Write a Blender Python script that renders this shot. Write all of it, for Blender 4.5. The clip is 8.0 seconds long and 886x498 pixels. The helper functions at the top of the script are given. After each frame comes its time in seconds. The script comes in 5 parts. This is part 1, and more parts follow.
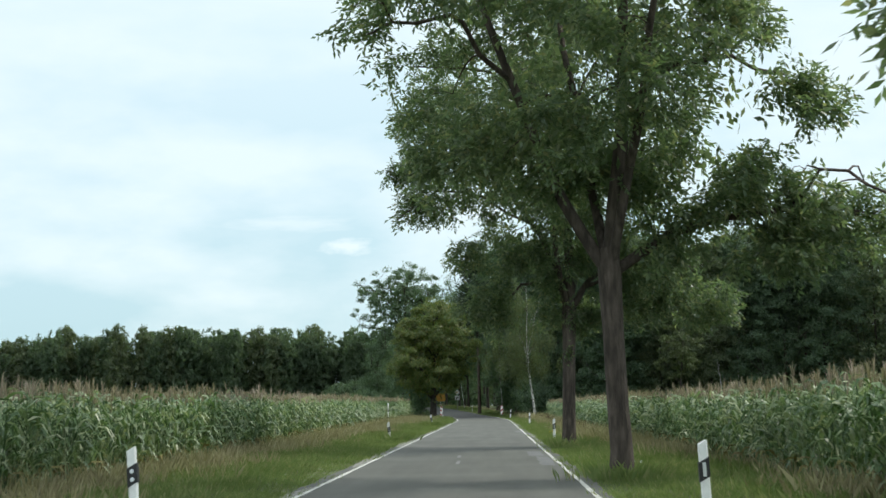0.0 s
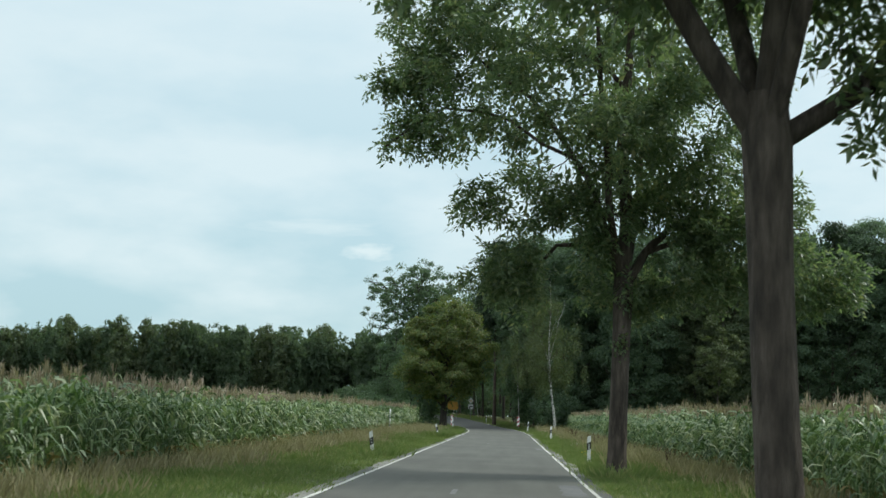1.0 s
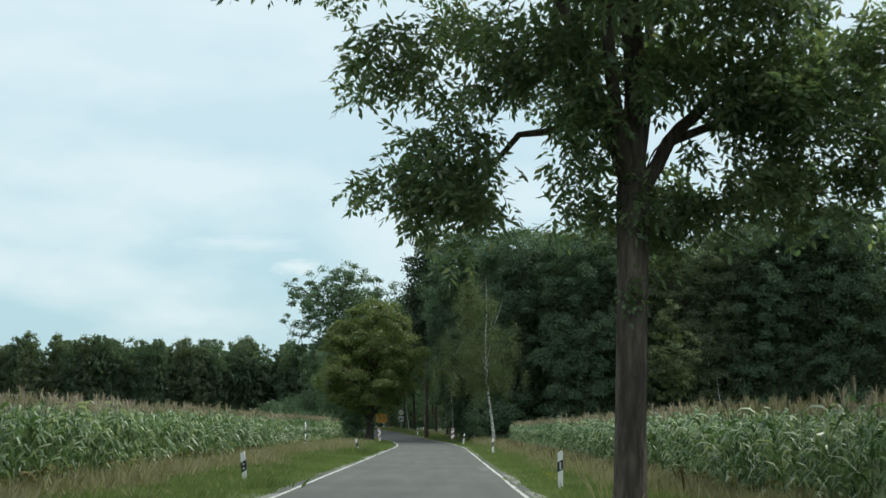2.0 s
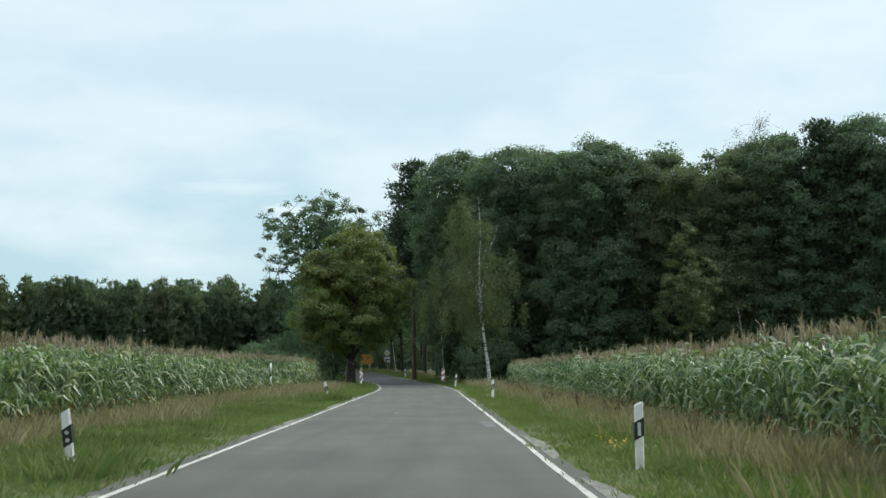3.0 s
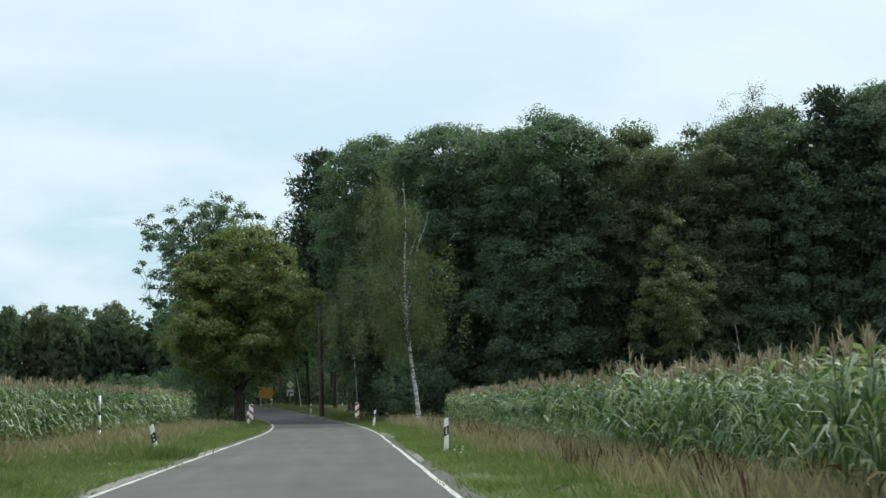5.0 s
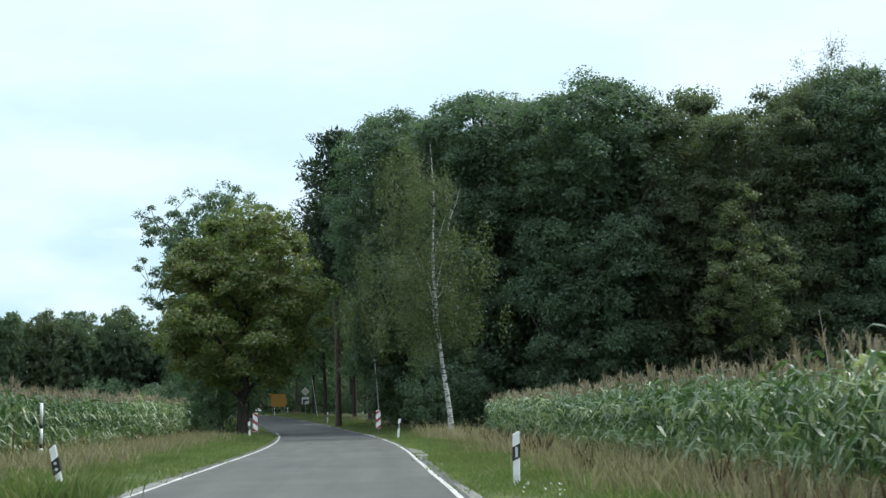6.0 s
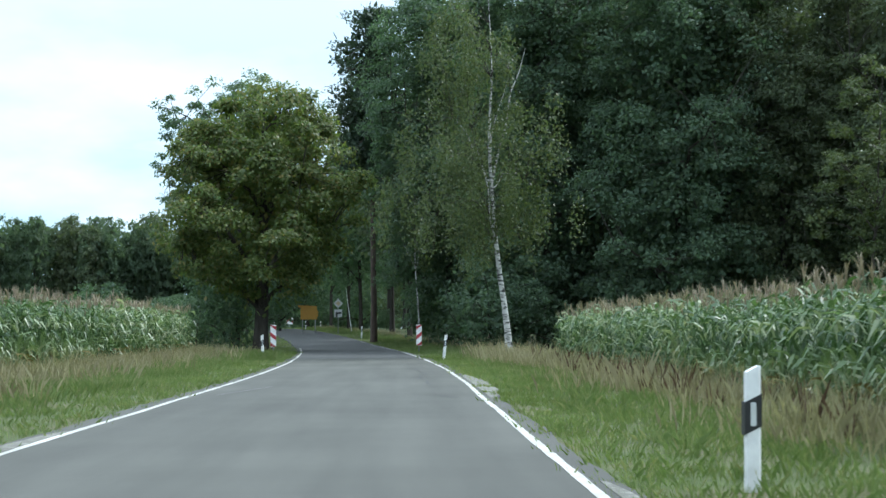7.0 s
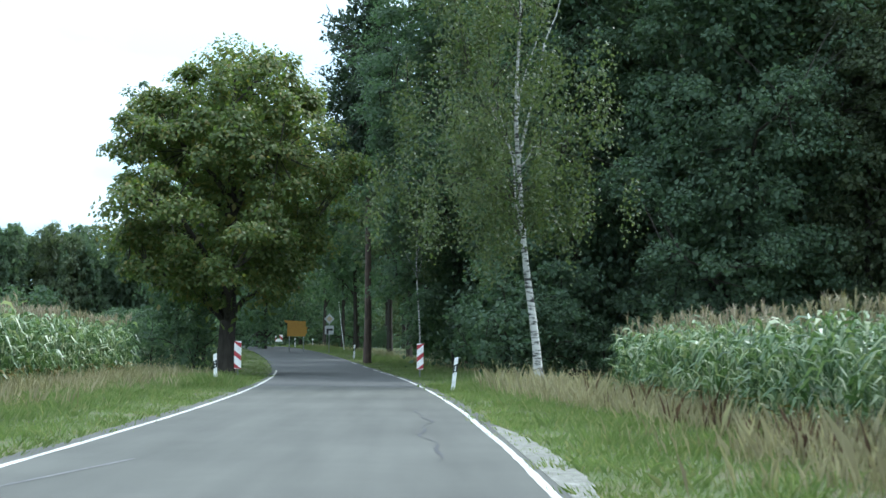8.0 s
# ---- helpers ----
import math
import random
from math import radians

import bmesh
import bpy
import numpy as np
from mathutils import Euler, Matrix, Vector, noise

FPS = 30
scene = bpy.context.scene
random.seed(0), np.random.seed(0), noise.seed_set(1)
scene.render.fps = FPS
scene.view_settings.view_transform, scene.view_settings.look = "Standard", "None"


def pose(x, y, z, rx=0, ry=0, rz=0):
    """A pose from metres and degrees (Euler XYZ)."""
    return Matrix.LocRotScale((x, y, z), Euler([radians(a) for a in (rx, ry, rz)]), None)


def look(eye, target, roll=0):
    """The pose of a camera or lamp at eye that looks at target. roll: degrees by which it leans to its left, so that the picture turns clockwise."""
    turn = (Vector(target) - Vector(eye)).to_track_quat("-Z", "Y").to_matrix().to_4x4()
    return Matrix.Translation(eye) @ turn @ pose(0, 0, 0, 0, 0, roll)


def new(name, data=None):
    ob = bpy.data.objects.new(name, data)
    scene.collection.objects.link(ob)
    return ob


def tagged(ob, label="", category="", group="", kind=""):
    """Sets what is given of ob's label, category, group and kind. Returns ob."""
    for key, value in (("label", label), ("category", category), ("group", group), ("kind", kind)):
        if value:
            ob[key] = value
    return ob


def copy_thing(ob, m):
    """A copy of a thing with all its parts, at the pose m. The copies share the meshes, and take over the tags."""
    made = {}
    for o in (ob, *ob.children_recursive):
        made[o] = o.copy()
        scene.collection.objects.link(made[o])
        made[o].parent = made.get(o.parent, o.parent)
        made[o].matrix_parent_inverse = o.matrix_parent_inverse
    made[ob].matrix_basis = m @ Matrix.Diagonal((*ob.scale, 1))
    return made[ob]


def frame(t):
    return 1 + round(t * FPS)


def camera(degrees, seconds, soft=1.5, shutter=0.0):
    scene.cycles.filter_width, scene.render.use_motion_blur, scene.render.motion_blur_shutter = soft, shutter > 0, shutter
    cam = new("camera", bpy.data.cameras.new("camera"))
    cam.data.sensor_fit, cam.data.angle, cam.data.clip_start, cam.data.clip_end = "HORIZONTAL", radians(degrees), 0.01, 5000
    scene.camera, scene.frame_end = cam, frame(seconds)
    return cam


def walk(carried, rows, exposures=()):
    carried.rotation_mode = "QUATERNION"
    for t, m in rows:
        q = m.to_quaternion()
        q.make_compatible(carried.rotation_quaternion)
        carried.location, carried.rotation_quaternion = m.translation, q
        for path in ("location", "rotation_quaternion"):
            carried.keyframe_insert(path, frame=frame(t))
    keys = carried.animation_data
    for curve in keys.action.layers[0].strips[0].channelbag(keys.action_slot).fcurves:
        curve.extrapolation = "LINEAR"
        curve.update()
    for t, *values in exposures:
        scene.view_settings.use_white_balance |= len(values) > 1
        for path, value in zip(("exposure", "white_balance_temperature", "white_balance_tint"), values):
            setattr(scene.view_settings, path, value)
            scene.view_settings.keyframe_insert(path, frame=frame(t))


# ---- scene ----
cam = camera(32.383, 8.0, soft=1.5, shutter=0.12)
PATH = [
    (0, look((-0.009, 1.150, 1.501), (-3.055, 100.581, 11.702), -0.773)),
    (0.2, look((-0.027, 4.326, 1.484), (-3.265, 103.494, 13.938), -0.049)),
    (0.3, look((-0.021, 5.974, 1.481), (-3.494, 105.031, 14.729), 0.468)),
    (0.5, look((-0.018, 9.284, 1.467), (-4.510, 108.705, 11.226), 1.011)),
    (0.8, look((-0.015, 14.254, 1.451), (-4.914, 113.649, 11.277), 1.391)),
    (1, look((-0.032, 17.568, 1.434), (-4.530, 116.885, 12.202), 1.672)),
    (1.2, look((-0.085, 20.888, 1.391), (-5.151, 120.484, 8.799), 2.063)),
    (1.5, look((-0.045, 25.844, 1.394), (-6.578, 125.461, 7.203), 1.696)),
    (1.7, look((-0.035, 29.073, 1.393), (-2.267, 128.483, 12.013), 0.613)),
    (2, look((-0.054, 33.802, 1.353), (0.038, 133.114, 13.057), 0.282)),
    (2.2, look((-0.030, 36.967, 1.318), (0.485, 136.394, 11.999), 0.392)),
    (3.3, look((0.054, 54.560, 1.253), (1.084, 154.249, 9.074), -0.585)),
    (3.5, look((0.047, 57.612, 1.228), (1.339, 157.269, 9.406), -0.622)),
    (3.8, look((-0.023, 62.113, 1.254), (2.915, 161.477, 12.123), -0.090)),
    (4, look((-0.010, 65.032, 1.253), (3.428, 164.293, 12.886), -0.303)),
    (4.2, look((0.017, 67.900, 1.244), (3.851, 167.228, 12.171), 0.011)),
    (4.5, look((0.070, 72.169, 1.228), (5.170, 171.347, 12.966), -0.672)),
    (4.7, look((0.108, 75.059, 1.219), (6.955, 174.323, 11.210), -0.815)),
    (5.8, look((0.332, 91.117, 1.199), (5.624, 190.403, 11.895), -1.105)),
    (6, look((0.348, 94.000, 1.196), (5.620, 193.291, 11.855), -1.228)),
    (6.2, look((0.335, 96.820, 1.183), (4.617, 196.140, 12.007), -0.858)),
    (6.5, look((0.328, 101.090, 1.157), (3.369, 200.750, 8.816), -0.950)),
    (6.8, look((0.315, 105.591, 1.118), (3.787, 205.285, 8.122), -0.451)),
    (7, look((0.348, 108.668, 1.123), (2.946, 208.493, 6.435), -0.191)),
    (7.2, look((0.403, 111.681, 1.143), (2.561, 211.547, 5.846), 0.480)),
    (7.5, look((0.407, 116.163, 1.165), (2.541, 216.016, 6.150), 0.814)),
    (7.8, look((0.416, 120.717, 1.131), (3.847, 220.447, 7.619), 1.245)),
    (8, look((0.454, 123.764, 1.141), (2.949, 223.513, 7.770), 0.673)),
]
walk(cam, PATH, [(0, 0.22, 6300, 8), (0.5, 0.0, 6250, 6), (2.0, 0.02, 6200, 5), (3.5, 0.12, 6200, 9), (4.5, 0.08, 6180, 10), (6.0, 0.33, 5900, 10), (7.0, 0.60, 5580, 8), (8.0, 0.88, 5460, 7)])

# ---- sky and sun ----
TUFTS = ((-0.093, 0.104, 0.016, 0.0055, 0.55), (-0.128, 0.119, 0.040, 0.005, 0.3))   # places and sizes of the brightest clouds
SUN = Vector((0.58, 0.32, 0.75)).normalized()
world = bpy.data.worlds.new("overcast_sky")
scene.world = world
world.use_nodes = True
wn, wl = world.node_tree.nodes, world.node_tree.links
wn.clear()
w_out = wn.new("ShaderNodeOutputWorld")
w_bg = wn.new("ShaderNodeBackground")
w_sky = wn.new("ShaderNodeTexSky")
w_sky.sky_type, w_sky.sun_disc = "NISHITA", False
w_sky.sun_elevation, w_sky.sun_rotation = math.asin(SUN.z), math.atan2(SUN.x, SUN.y)
w_dim = wn.new("ShaderNodeMixRGB")
w_dim.blend_type = "MULTIPLY"
w_dim.inputs[0].default_value = 1.0
w_dim.inputs[2].default_value = (0.10, 0.10, 0.10, 1)
wl.new(w_sky.outputs[0], w_dim.inputs[1])
w_tc = wn.new("ShaderNodeTexCoord")
w_sep = wn.new("ShaderNodeSeparateXYZ")
wl.new(w_tc.outputs["Generated"], w_sep.inputs[0])
w_ramp = wn.new("ShaderNodeValToRGB")      # cloud deck, paler and brighter overhead
w_ramp.color_ramp.elements[0].position, w_ramp.color_ramp.elements[0].color = 0.0, (0.47, 0.67, 0.72, 1)
w_ramp.color_ramp.elements[1].position, w_ramp.color_ramp.elements[1].color = 0.30, (0.80, 0.91, 0.945, 1)
w_el = w_ramp.color_ramp.elements.new(0.14)
w_el.color = (0.60, 0.77, 0.83, 1)
w_top = w_ramp.color_ramp.elements.new(1.0)   # an overcast sky is brightest overhead
w_top.color = (1.90, 2.04, 2.08, 1)
wl.new(w_sep.outputs[2], w_ramp.inputs[0])
w_map = wn.new("ShaderNodeMapping")
w_map.inputs["Scale"].default_value = (6, 6, 15)
wl.new(w_tc.outputs["Generated"], w_map.inputs[0])
w_noise = wn.new("ShaderNodeTexNoise")
w_noise.inputs["Scale"].default_value, w_noise.inputs["Detail"].default_value = 1.3, 7
wl.new(w_map.outputs[0], w_noise.inputs["Vector"])
w_cr = wn.new("ShaderNodeValToRGB")
w_cr.color_ramp.elements[0].position, w_cr.color_ramp.elements[1].position = 0.40, 0.66
wl.new(w_noise.outputs[0], w_cr.inputs[0])
w_white = wn.new("ShaderNodeMixRGB")       # brighter tufts in the deck
w_white.blend_type = "MIX"
w_white.inputs[2].default_value = (0.87, 0.95, 0.96, 1)
w_half = wn.new("ShaderNodeMath")
w_half.operation = "MULTIPLY"
w_half.inputs[1].default_value = 0.72
wl.new(w_cr.outputs[0], w_half.inputs[0])
wl.new(w_half.outputs[0], w_white.inputs[0])
wl.new(w_ramp.outputs[0], w_white.inputs[1])
tufts = w_white.outputs[0]
for cx, cz, wide, high, strength in TUFTS:   # small bright cumulus low in the deck
    t_map = wn.new("ShaderNodeMapping")
    t_map.inputs["Location"].default_value = (-cx / wide, 0, -cz / high)
    t_map.inputs["Scale"].default_value = (1 / wide, 0, 1 / high)
    wl.new(w_tc.outputs["Generated"], t_map.inputs[0])
    t_len = wn.new("ShaderNodeVectorMath")
    t_len.operation = "LENGTH"
    wl.new(t_map.outputs[0], t_len.inputs[0])
    t_noise = wn.new("ShaderNodeTexNoise")
    t_noise.inputs["Scale"].default_value, t_noise.inputs["Detail"].default_value = 1.6, 6
    wl.new(t_map.outputs[0], t_noise.inputs["Vector"])
    t_sum = wn.new("ShaderNodeMath")
    t_sum.operation = "MULTIPLY_ADD"
    t_sum.inputs[1].default_value = 1.6
    wl.new(t_noise.outputs[0], t_sum.inputs[0])
    wl.new(t_len.outputs["Value"], t_sum.inputs[2])
    t_ramp = wn.new("ShaderNodeValToRGB")
    t_ramp.color_ramp.elements[0].position, t_ramp.color_ramp.elements[0].color = 0.55, (strength,) * 3 + (1,)
    t_ramp.color_ramp.elements[1].position, t_ramp.color_ramp.elements[1].color = 1.0, (0, 0, 0, 1)
    t_half = wn.new("ShaderNodeMath")
    t_half.operation = "MULTIPLY"
    t_half.inputs[1].default_value = 0.5
    wl.new(t_sum.outputs[0], t_half.inputs[0])
    wl.new(t_half.outputs[0], t_ramp.inputs[0])
    t_mix = wn.new("ShaderNodeMixRGB")
    t_mix.inputs[2].default_value = (1.02, 1.05, 1.02, 1)
    wl.new(t_ramp.outputs[0], t_mix.inputs[0])
    wl.new(tufts, t_mix.inputs[1])
    tufts = t_mix.outputs[0]
w_mix = wn.new("ShaderNodeMixRGB")
w_mix.inputs[0].default_value = 0.88
wl.new(w_dim.outputs[0], w_mix.inputs[1])
wl.new(tufts, w_mix.inputs[2])
wl.new(w_mix.outputs[0], w_bg.inputs[0])
w_bg.inputs[1].default_value = 1.0
wl.new(w_bg.outputs[0], w_out.inputs[0])

sun = new("sun", bpy.data.lights.new("sun", "SUN"))
sun.data.energy, sun.data.angle, sun.data.color = 2.5, radians(7), (1.0, 0.95, 0.86)
sun.matrix_world = look(SUN * 100, (0, 0, 0))


# ---- materials ----
def material(name):
    m = bpy.data.materials.new(name)
    m.use_nodes = True
    nt = m.node_tree
    return m, nt, nt.nodes["Principled BSDF"]


def ramp(nt, source, stops):
    r = nt.nodes.new("ShaderNodeValToRGB")
    while len(r.color_ramp.elements) < len(stops):
        r.color_ramp.elements.new(0.5)
    for e, (p, c) in zip(r.color_ramp.elements, stops):
        e.position, e.color = p, (*c, 1)
    nt.links.new(source, r.inputs[0])
    return r.outputs[0]


def noise_out(nt, scale, detail=5, rough=0.55, stretch=None):
    tc = nt.nodes.new("ShaderNodeTexCoord")
    mp = nt.nodes.new("ShaderNodeMapping")
    mp.inputs["Scale"].default_value = stretch or (1, 1, 1)
    nt.links.new(tc.outputs["Object"], mp.inputs[0])
    n = nt.nodes.new("ShaderNodeTexNoise")
    n.inputs["Scale"].default_value, n.inputs["Detail"].default_value, n.inputs["Roughness"].default_value = scale, detail, rough
    nt.links.new(mp.outputs[0], n.inputs["Vector"])
    return n.outputs[0]


def blend(nt, mode, fac, a, b):
    x = nt.nodes.new("ShaderNodeMixRGB")
    x.blend_type = mode
    for sock, v in zip(x.inputs, (fac, a, b)):
        if isinstance(v, (int, float)):
            sock.default_value = v
        elif isinstance(v, tuple):
            sock.default_value = (*v, 1)
        else:
            nt.links.new(v, sock)
    return x.outputs[0]


def bump(nt, p, height, strength=0.4, distance=0.02):
    b = nt.nodes.new("ShaderNodeBump")
    b.inputs["Strength"].default_value, b.inputs["Distance"].default_value = strength, distance
    nt.links.new(height, b.inputs["Height"])
    nt.links.new(b.outputs[0], p.inputs["Normal"])


def surface(name, stops, scale, rough=0.8, fine=None, relief=0.4, distance=0.02, stretch=None, spec=0.3, dirt=0.25):
    """A rough surface: colours by a noise at one scale, dirt at a second, relief at a third."""
    m, nt, p = material(name)
    base = ramp(nt, noise_out(nt, scale, stretch=stretch), stops)
    grime = ramp(nt, noise_out(nt, scale * 0.17), [(0.35, (1 - dirt,) * 3), (0.65, (1, 1, 1))])
    nt.links.new(blend(nt, "MULTIPLY", 1.0, base, grime), p.inputs["Base Color"])
    p.inputs["Roughness"].default_value = rough
    p.inputs["Specular IOR Level"].default_value = spec
    bump(nt, p, noise_out(nt, fine or scale * 6, stretch=stretch), relief, distance)
    return m


def leafy(name, stops, through_part=0.35, rough=0.5, patch=0.25, patch_col=(0.55, 0.6, 0.4), spec=0.35, veil_sheen=0.0):
    """Leaves: every leaf has its own tone; slow drift of tone over the plant; light comes through."""
    m, nt, p = material(name)
    geo = nt.nodes.new("ShaderNodeNewGeometry")
    col = ramp(nt, geo.outputs["Random Per Island"], stops)
    drift = ramp(nt, noise_out(nt, patch, 3), [(0.35, patch_col), (0.65, (1, 1, 1))])
    col = blend(nt, "MULTIPLY", 1.0, col, drift)
    nt.links.new(col, p.inputs["Base Color"])
    p.inputs["Roughness"].default_value = rough
    p.inputs["Specular IOR Level"].default_value = spec
    p.inputs["Sheen Weight"].default_value, p.inputs["Sheen Roughness"].default_value = veil_sheen, 0.6   # sheen added to lift dark foliage as a glare veil does
    tr = nt.nodes.new("ShaderNodeBsdfTranslucent")
    nt.links.new(blend(nt, "MULTIPLY", 1.0, col, (1.15, 1.25, 0.72)), tr.inputs[0])
    mx = nt.nodes.new("ShaderNodeMixShader")
    mx.inputs[0].default_value = through_part
    nt.links.new(p.outputs[0], mx.inputs[1])
    nt.links.new(tr.outputs[0], mx.inputs[2])
    nt.links.new(mx.outputs[0], nt.nodes["Material Output"].inputs[0])
    return m


def paint(name, c, rough=0.5, metal=0.0, wear=0.15, scale=6.0):
    m, nt, p = material(name)
    lo = tuple(v * (1 - wear) for v in c)
    nt.links.new(ramp(nt, noise_out(nt, scale, 6), [(0.35, lo), (0.6, c)]), p.inputs["Base Color"])
    p.inputs["Roughness"].default_value, p.inputs["Metallic"].default_value = rough, metal
    return m


M_ASPHALT = surface("old_asphalt", [(0.3, (0.073, 0.073, 0.062)), (0.7, (0.101, 0.101, 0.086))], 1.6, 0.85, 160, 0.5, 0.006, stretch=(1.0, 0.07, 1.0), dirt=0.22)
M_PATCH = surface("patched_asphalt", [(0.3, (0.115, 0.115, 0.114)), (0.7, (0.15, 0.15, 0.147))], 5.0, 0.85, 140, 0.5, 0.006)
M_TAR = surface("tar_seam", [(0.3, (0.040, 0.040, 0.040)), (0.7, (0.065, 0.065, 0.065))], 5.0, 0.7)
M_LINE = surface("road_paint", [(0.25, (0.26, 0.255, 0.225)), (0.42, (0.47, 0.465, 0.42)), (0.8, (0.60, 0.59, 0.54))], 4.0, 0.7, 90, 0.3, 0.004)
M_WORN = surface("worn_road_paint", [(0.3, (0.10, 0.10, 0.10)), (0.65, (0.20, 0.20, 0.195))], 9.0, 0.8, 90, 0.3, 0.004)
M_GRAVEL = surface("pale_gravel", [(0.25, (0.15, 0.148, 0.12)), (0.5, (0.21, 0.207, 0.175)), (0.75, (0.34, 0.335, 0.30))], 8.0, 0.95, 60, 0.9, 0.02)
def sward(name):
    """Short grass seen as a surface: green and straw patches, tufts, and fine blades."""
    m, nt, p = material(name)
    green = ramp(nt, noise_out(nt, 6.0, 6, 0.6), [(0.3, (0.066, 0.088, 0.034)), (0.5, (0.086, 0.110, 0.043)), (0.72, (0.112, 0.124, 0.056))])
    straw = ramp(nt, noise_out(nt, 9.0, 6, 0.6), [(0.3, (0.105, 0.096, 0.054)), (0.7, (0.165, 0.146, 0.090))])
    where = ramp(nt, noise_out(nt, 0.7, 5, 0.6), [(0.48, (0, 0, 0)), (0.66, (1, 1, 1))])
    col = blend(nt, "MIX", where, green, straw)
    fine = ramp(nt, noise_out(nt, 42.0, 4, 0.6), [(0.3, (0.78, 0.80, 0.74)), (0.65, (1.06, 1.06, 1.04))])
    nt.links.new(blend(nt, "MULTIPLY", 1.0, col, fine), p.inputs["Base Color"])
    p.inputs["Roughness"].default_value, p.inputs["Specular IOR Level"].default_value = 0.9, 0.2
    bump(nt, p, noise_out(nt, 22.0, 6, 0.65), 0.6, 0.05)
    return m


M_GROUND = sward("verge_sward")
M_TILTH = surface("tilled_soil", [(0.3, (0.060, 0.046, 0.032)), (0.7, (0.105, 0.082, 0.058))], 2.0, 0.95, 14, 0.9, 0.05)
M_BARK = surface("grey_brown_bark", [(0.3, (0.040, 0.033, 0.027)), (0.5, (0.085, 0.068, 0.055)), (0.7, (0.150, 0.122, 0.100))], 5.0, 0.95, 16, 1.0, 0.05, stretch=(1.6, 1.6, 0.35))
M_BARK_DARK = surface("dark_bark", [(0.3, (0.030, 0.026, 0.020)), (0.7, (0.070, 0.060, 0.048))], 5.0, 0.95, 14, 1.0, 0.04, stretch=(1.6, 1.6, 0.35))
M_PINE_BARK = surface("red_pine_bark", [(0.3, (0.055, 0.042, 0.034)), (0.7, (0.11, 0.080, 0.062))], 5.0, 0.95, 14, 1.0, 0.03, stretch=(1.5, 1.5, 0.4))
M_BIRCH_BARK = surface("white_birch_bark", [(0.40, (0.035, 0.033, 0.030)), (0.50, (0.42, 0.41, 0.375)), (0.8, (0.60, 0.59, 0.55))], 4.5, 0.75, 12, 0.5, 0.01, stretch=(0.7, 0.7, 2.6), dirt=0.15)
M_ASH = leafy("roadside_leaf", [(0.0, (0.098, 0.138, 0.080)), (0.5, (0.142, 0.190, 0.112)), (0.85, (0.195, 0.235, 0.145)), (1.0, (0.28, 0.275, 0.16))], 0.60, 0.36, 0.25, (0.82, 0.88, 0.80), 0.6)
M_CHEST = leafy("yellowing_leaf", [(0.0, (0.088, 0.128, 0.038)), (0.5, (0.129, 0.167, 0.050)), (0.85, (0.172, 0.192, 0.060)), (1.0, (0.240, 0.196, 0.066))], 0.55, 0.45, 0.25, (0.80, 0.86, 0.75), 0.5)
# forest leaf tones lifted towards a glare veil; the last value adds sheen
M_OAK = leafy("forest_leaf", [(0.0, (0.065, 0.110, 0.067)), (0.6, (0.100, 0.154, 0.091)), (1.0, (0.141, 0.195, 0.112))], 0.52, 0.6, 0.22, (0.78, 0.83, 0.78), 0.4, 0.12)
M_OLIVE = leafy("olive_forest_leaf", [(0.0, (0.074, 0.101, 0.053)), (0.6, (0.110, 0.139, 0.072)), (1.0, (0.150, 0.174, 0.091))], 0.52, 0.6, 0.22, (0.78, 0.83, 0.78), 0.4, 0.12)
# tones lifted and evened to put distance haze into the leaf colour
M_FAR = leafy("far_wood_leaf_haze", [(0.0, (0.084, 0.122, 0.080)), (0.6, (0.106, 0.147, 0.096)), (1.0, (0.128, 0.163, 0.104))], 0.58, 0.6, 0.12, (0.86, 0.9, 0.86), 0.25)
M_NEEDLE = leafy("pine_needle", [(0.0, (0.034, 0.058, 0.040)), (0.6, (0.054, 0.084, 0.054)), (1.0, (0.080, 0.110, 0.066))], 0.25)
M_BIRCH = leafy("birch_leaf", [(0.0, (0.074, 0.100, 0.046)), (0.6, (0.112, 0.142, 0.066)), (1.0, (0.158, 0.174, 0.086))], 0.42)
# the palest maize tones put glints on bent leaves into the colour
M_MAIZE = leafy("maize_leaf", [(0.0, (0.048, 0.092, 0.034)), (0.40, (0.105, 0.170, 0.064)), (0.72, (0.215, 0.285, 0.145)), (1.0, (0.40, 0.42, 0.27))], 0.32, 0.42, 0.12, (0.80, 0.84, 0.80), 0.45)
M_DRYLEAF = leafy("dry_maize_leaf", [(0.0, (0.16, 0.12, 0.05)), (1.0, (0.30, 0.24, 0.11))], 0.2, 0.8)
M_TASSEL = leafy("maize_tassel", [(0.0, (0.24, 0.188, 0.150)), (0.6, (0.34, 0.275, 0.225)), (1.0, (0.45, 0.375, 0.310))], 0.2, 0.8)
M_GRASS = leafy("verge_grass", [(0.0, (0.178, 0.238, 0.094)), (0.45, (0.216, 0.276, 0.117)), (0.78, (0.262, 0.305, 0.147)), (1.0, (0.36, 0.345, 0.21))], 0.55, 0.55, 0.30, (0.70, 0.75, 0.58))
M_STRAW = leafy("dry_grass", [(0.0, (0.26, 0.225, 0.145)), (0.6, (0.36, 0.315, 0.21)), (1.0, (0.47, 0.415, 0.30))], 0.4, 0.8, 0.4, (0.85, 0.9, 0.75))
M_DOCK = leafy("brown_dock", [(0.0, (0.085, 0.048, 0.030)), (1.0, (0.17, 0.098, 0.062))], 0.15, 0.8)
M_FLOWER = paint("yellow_petal", (0.75, 0.55, 0.03))
M_WHITE = paint("white_plastic", (0.80, 0.80, 0.78), 0.45, wear=0.2)
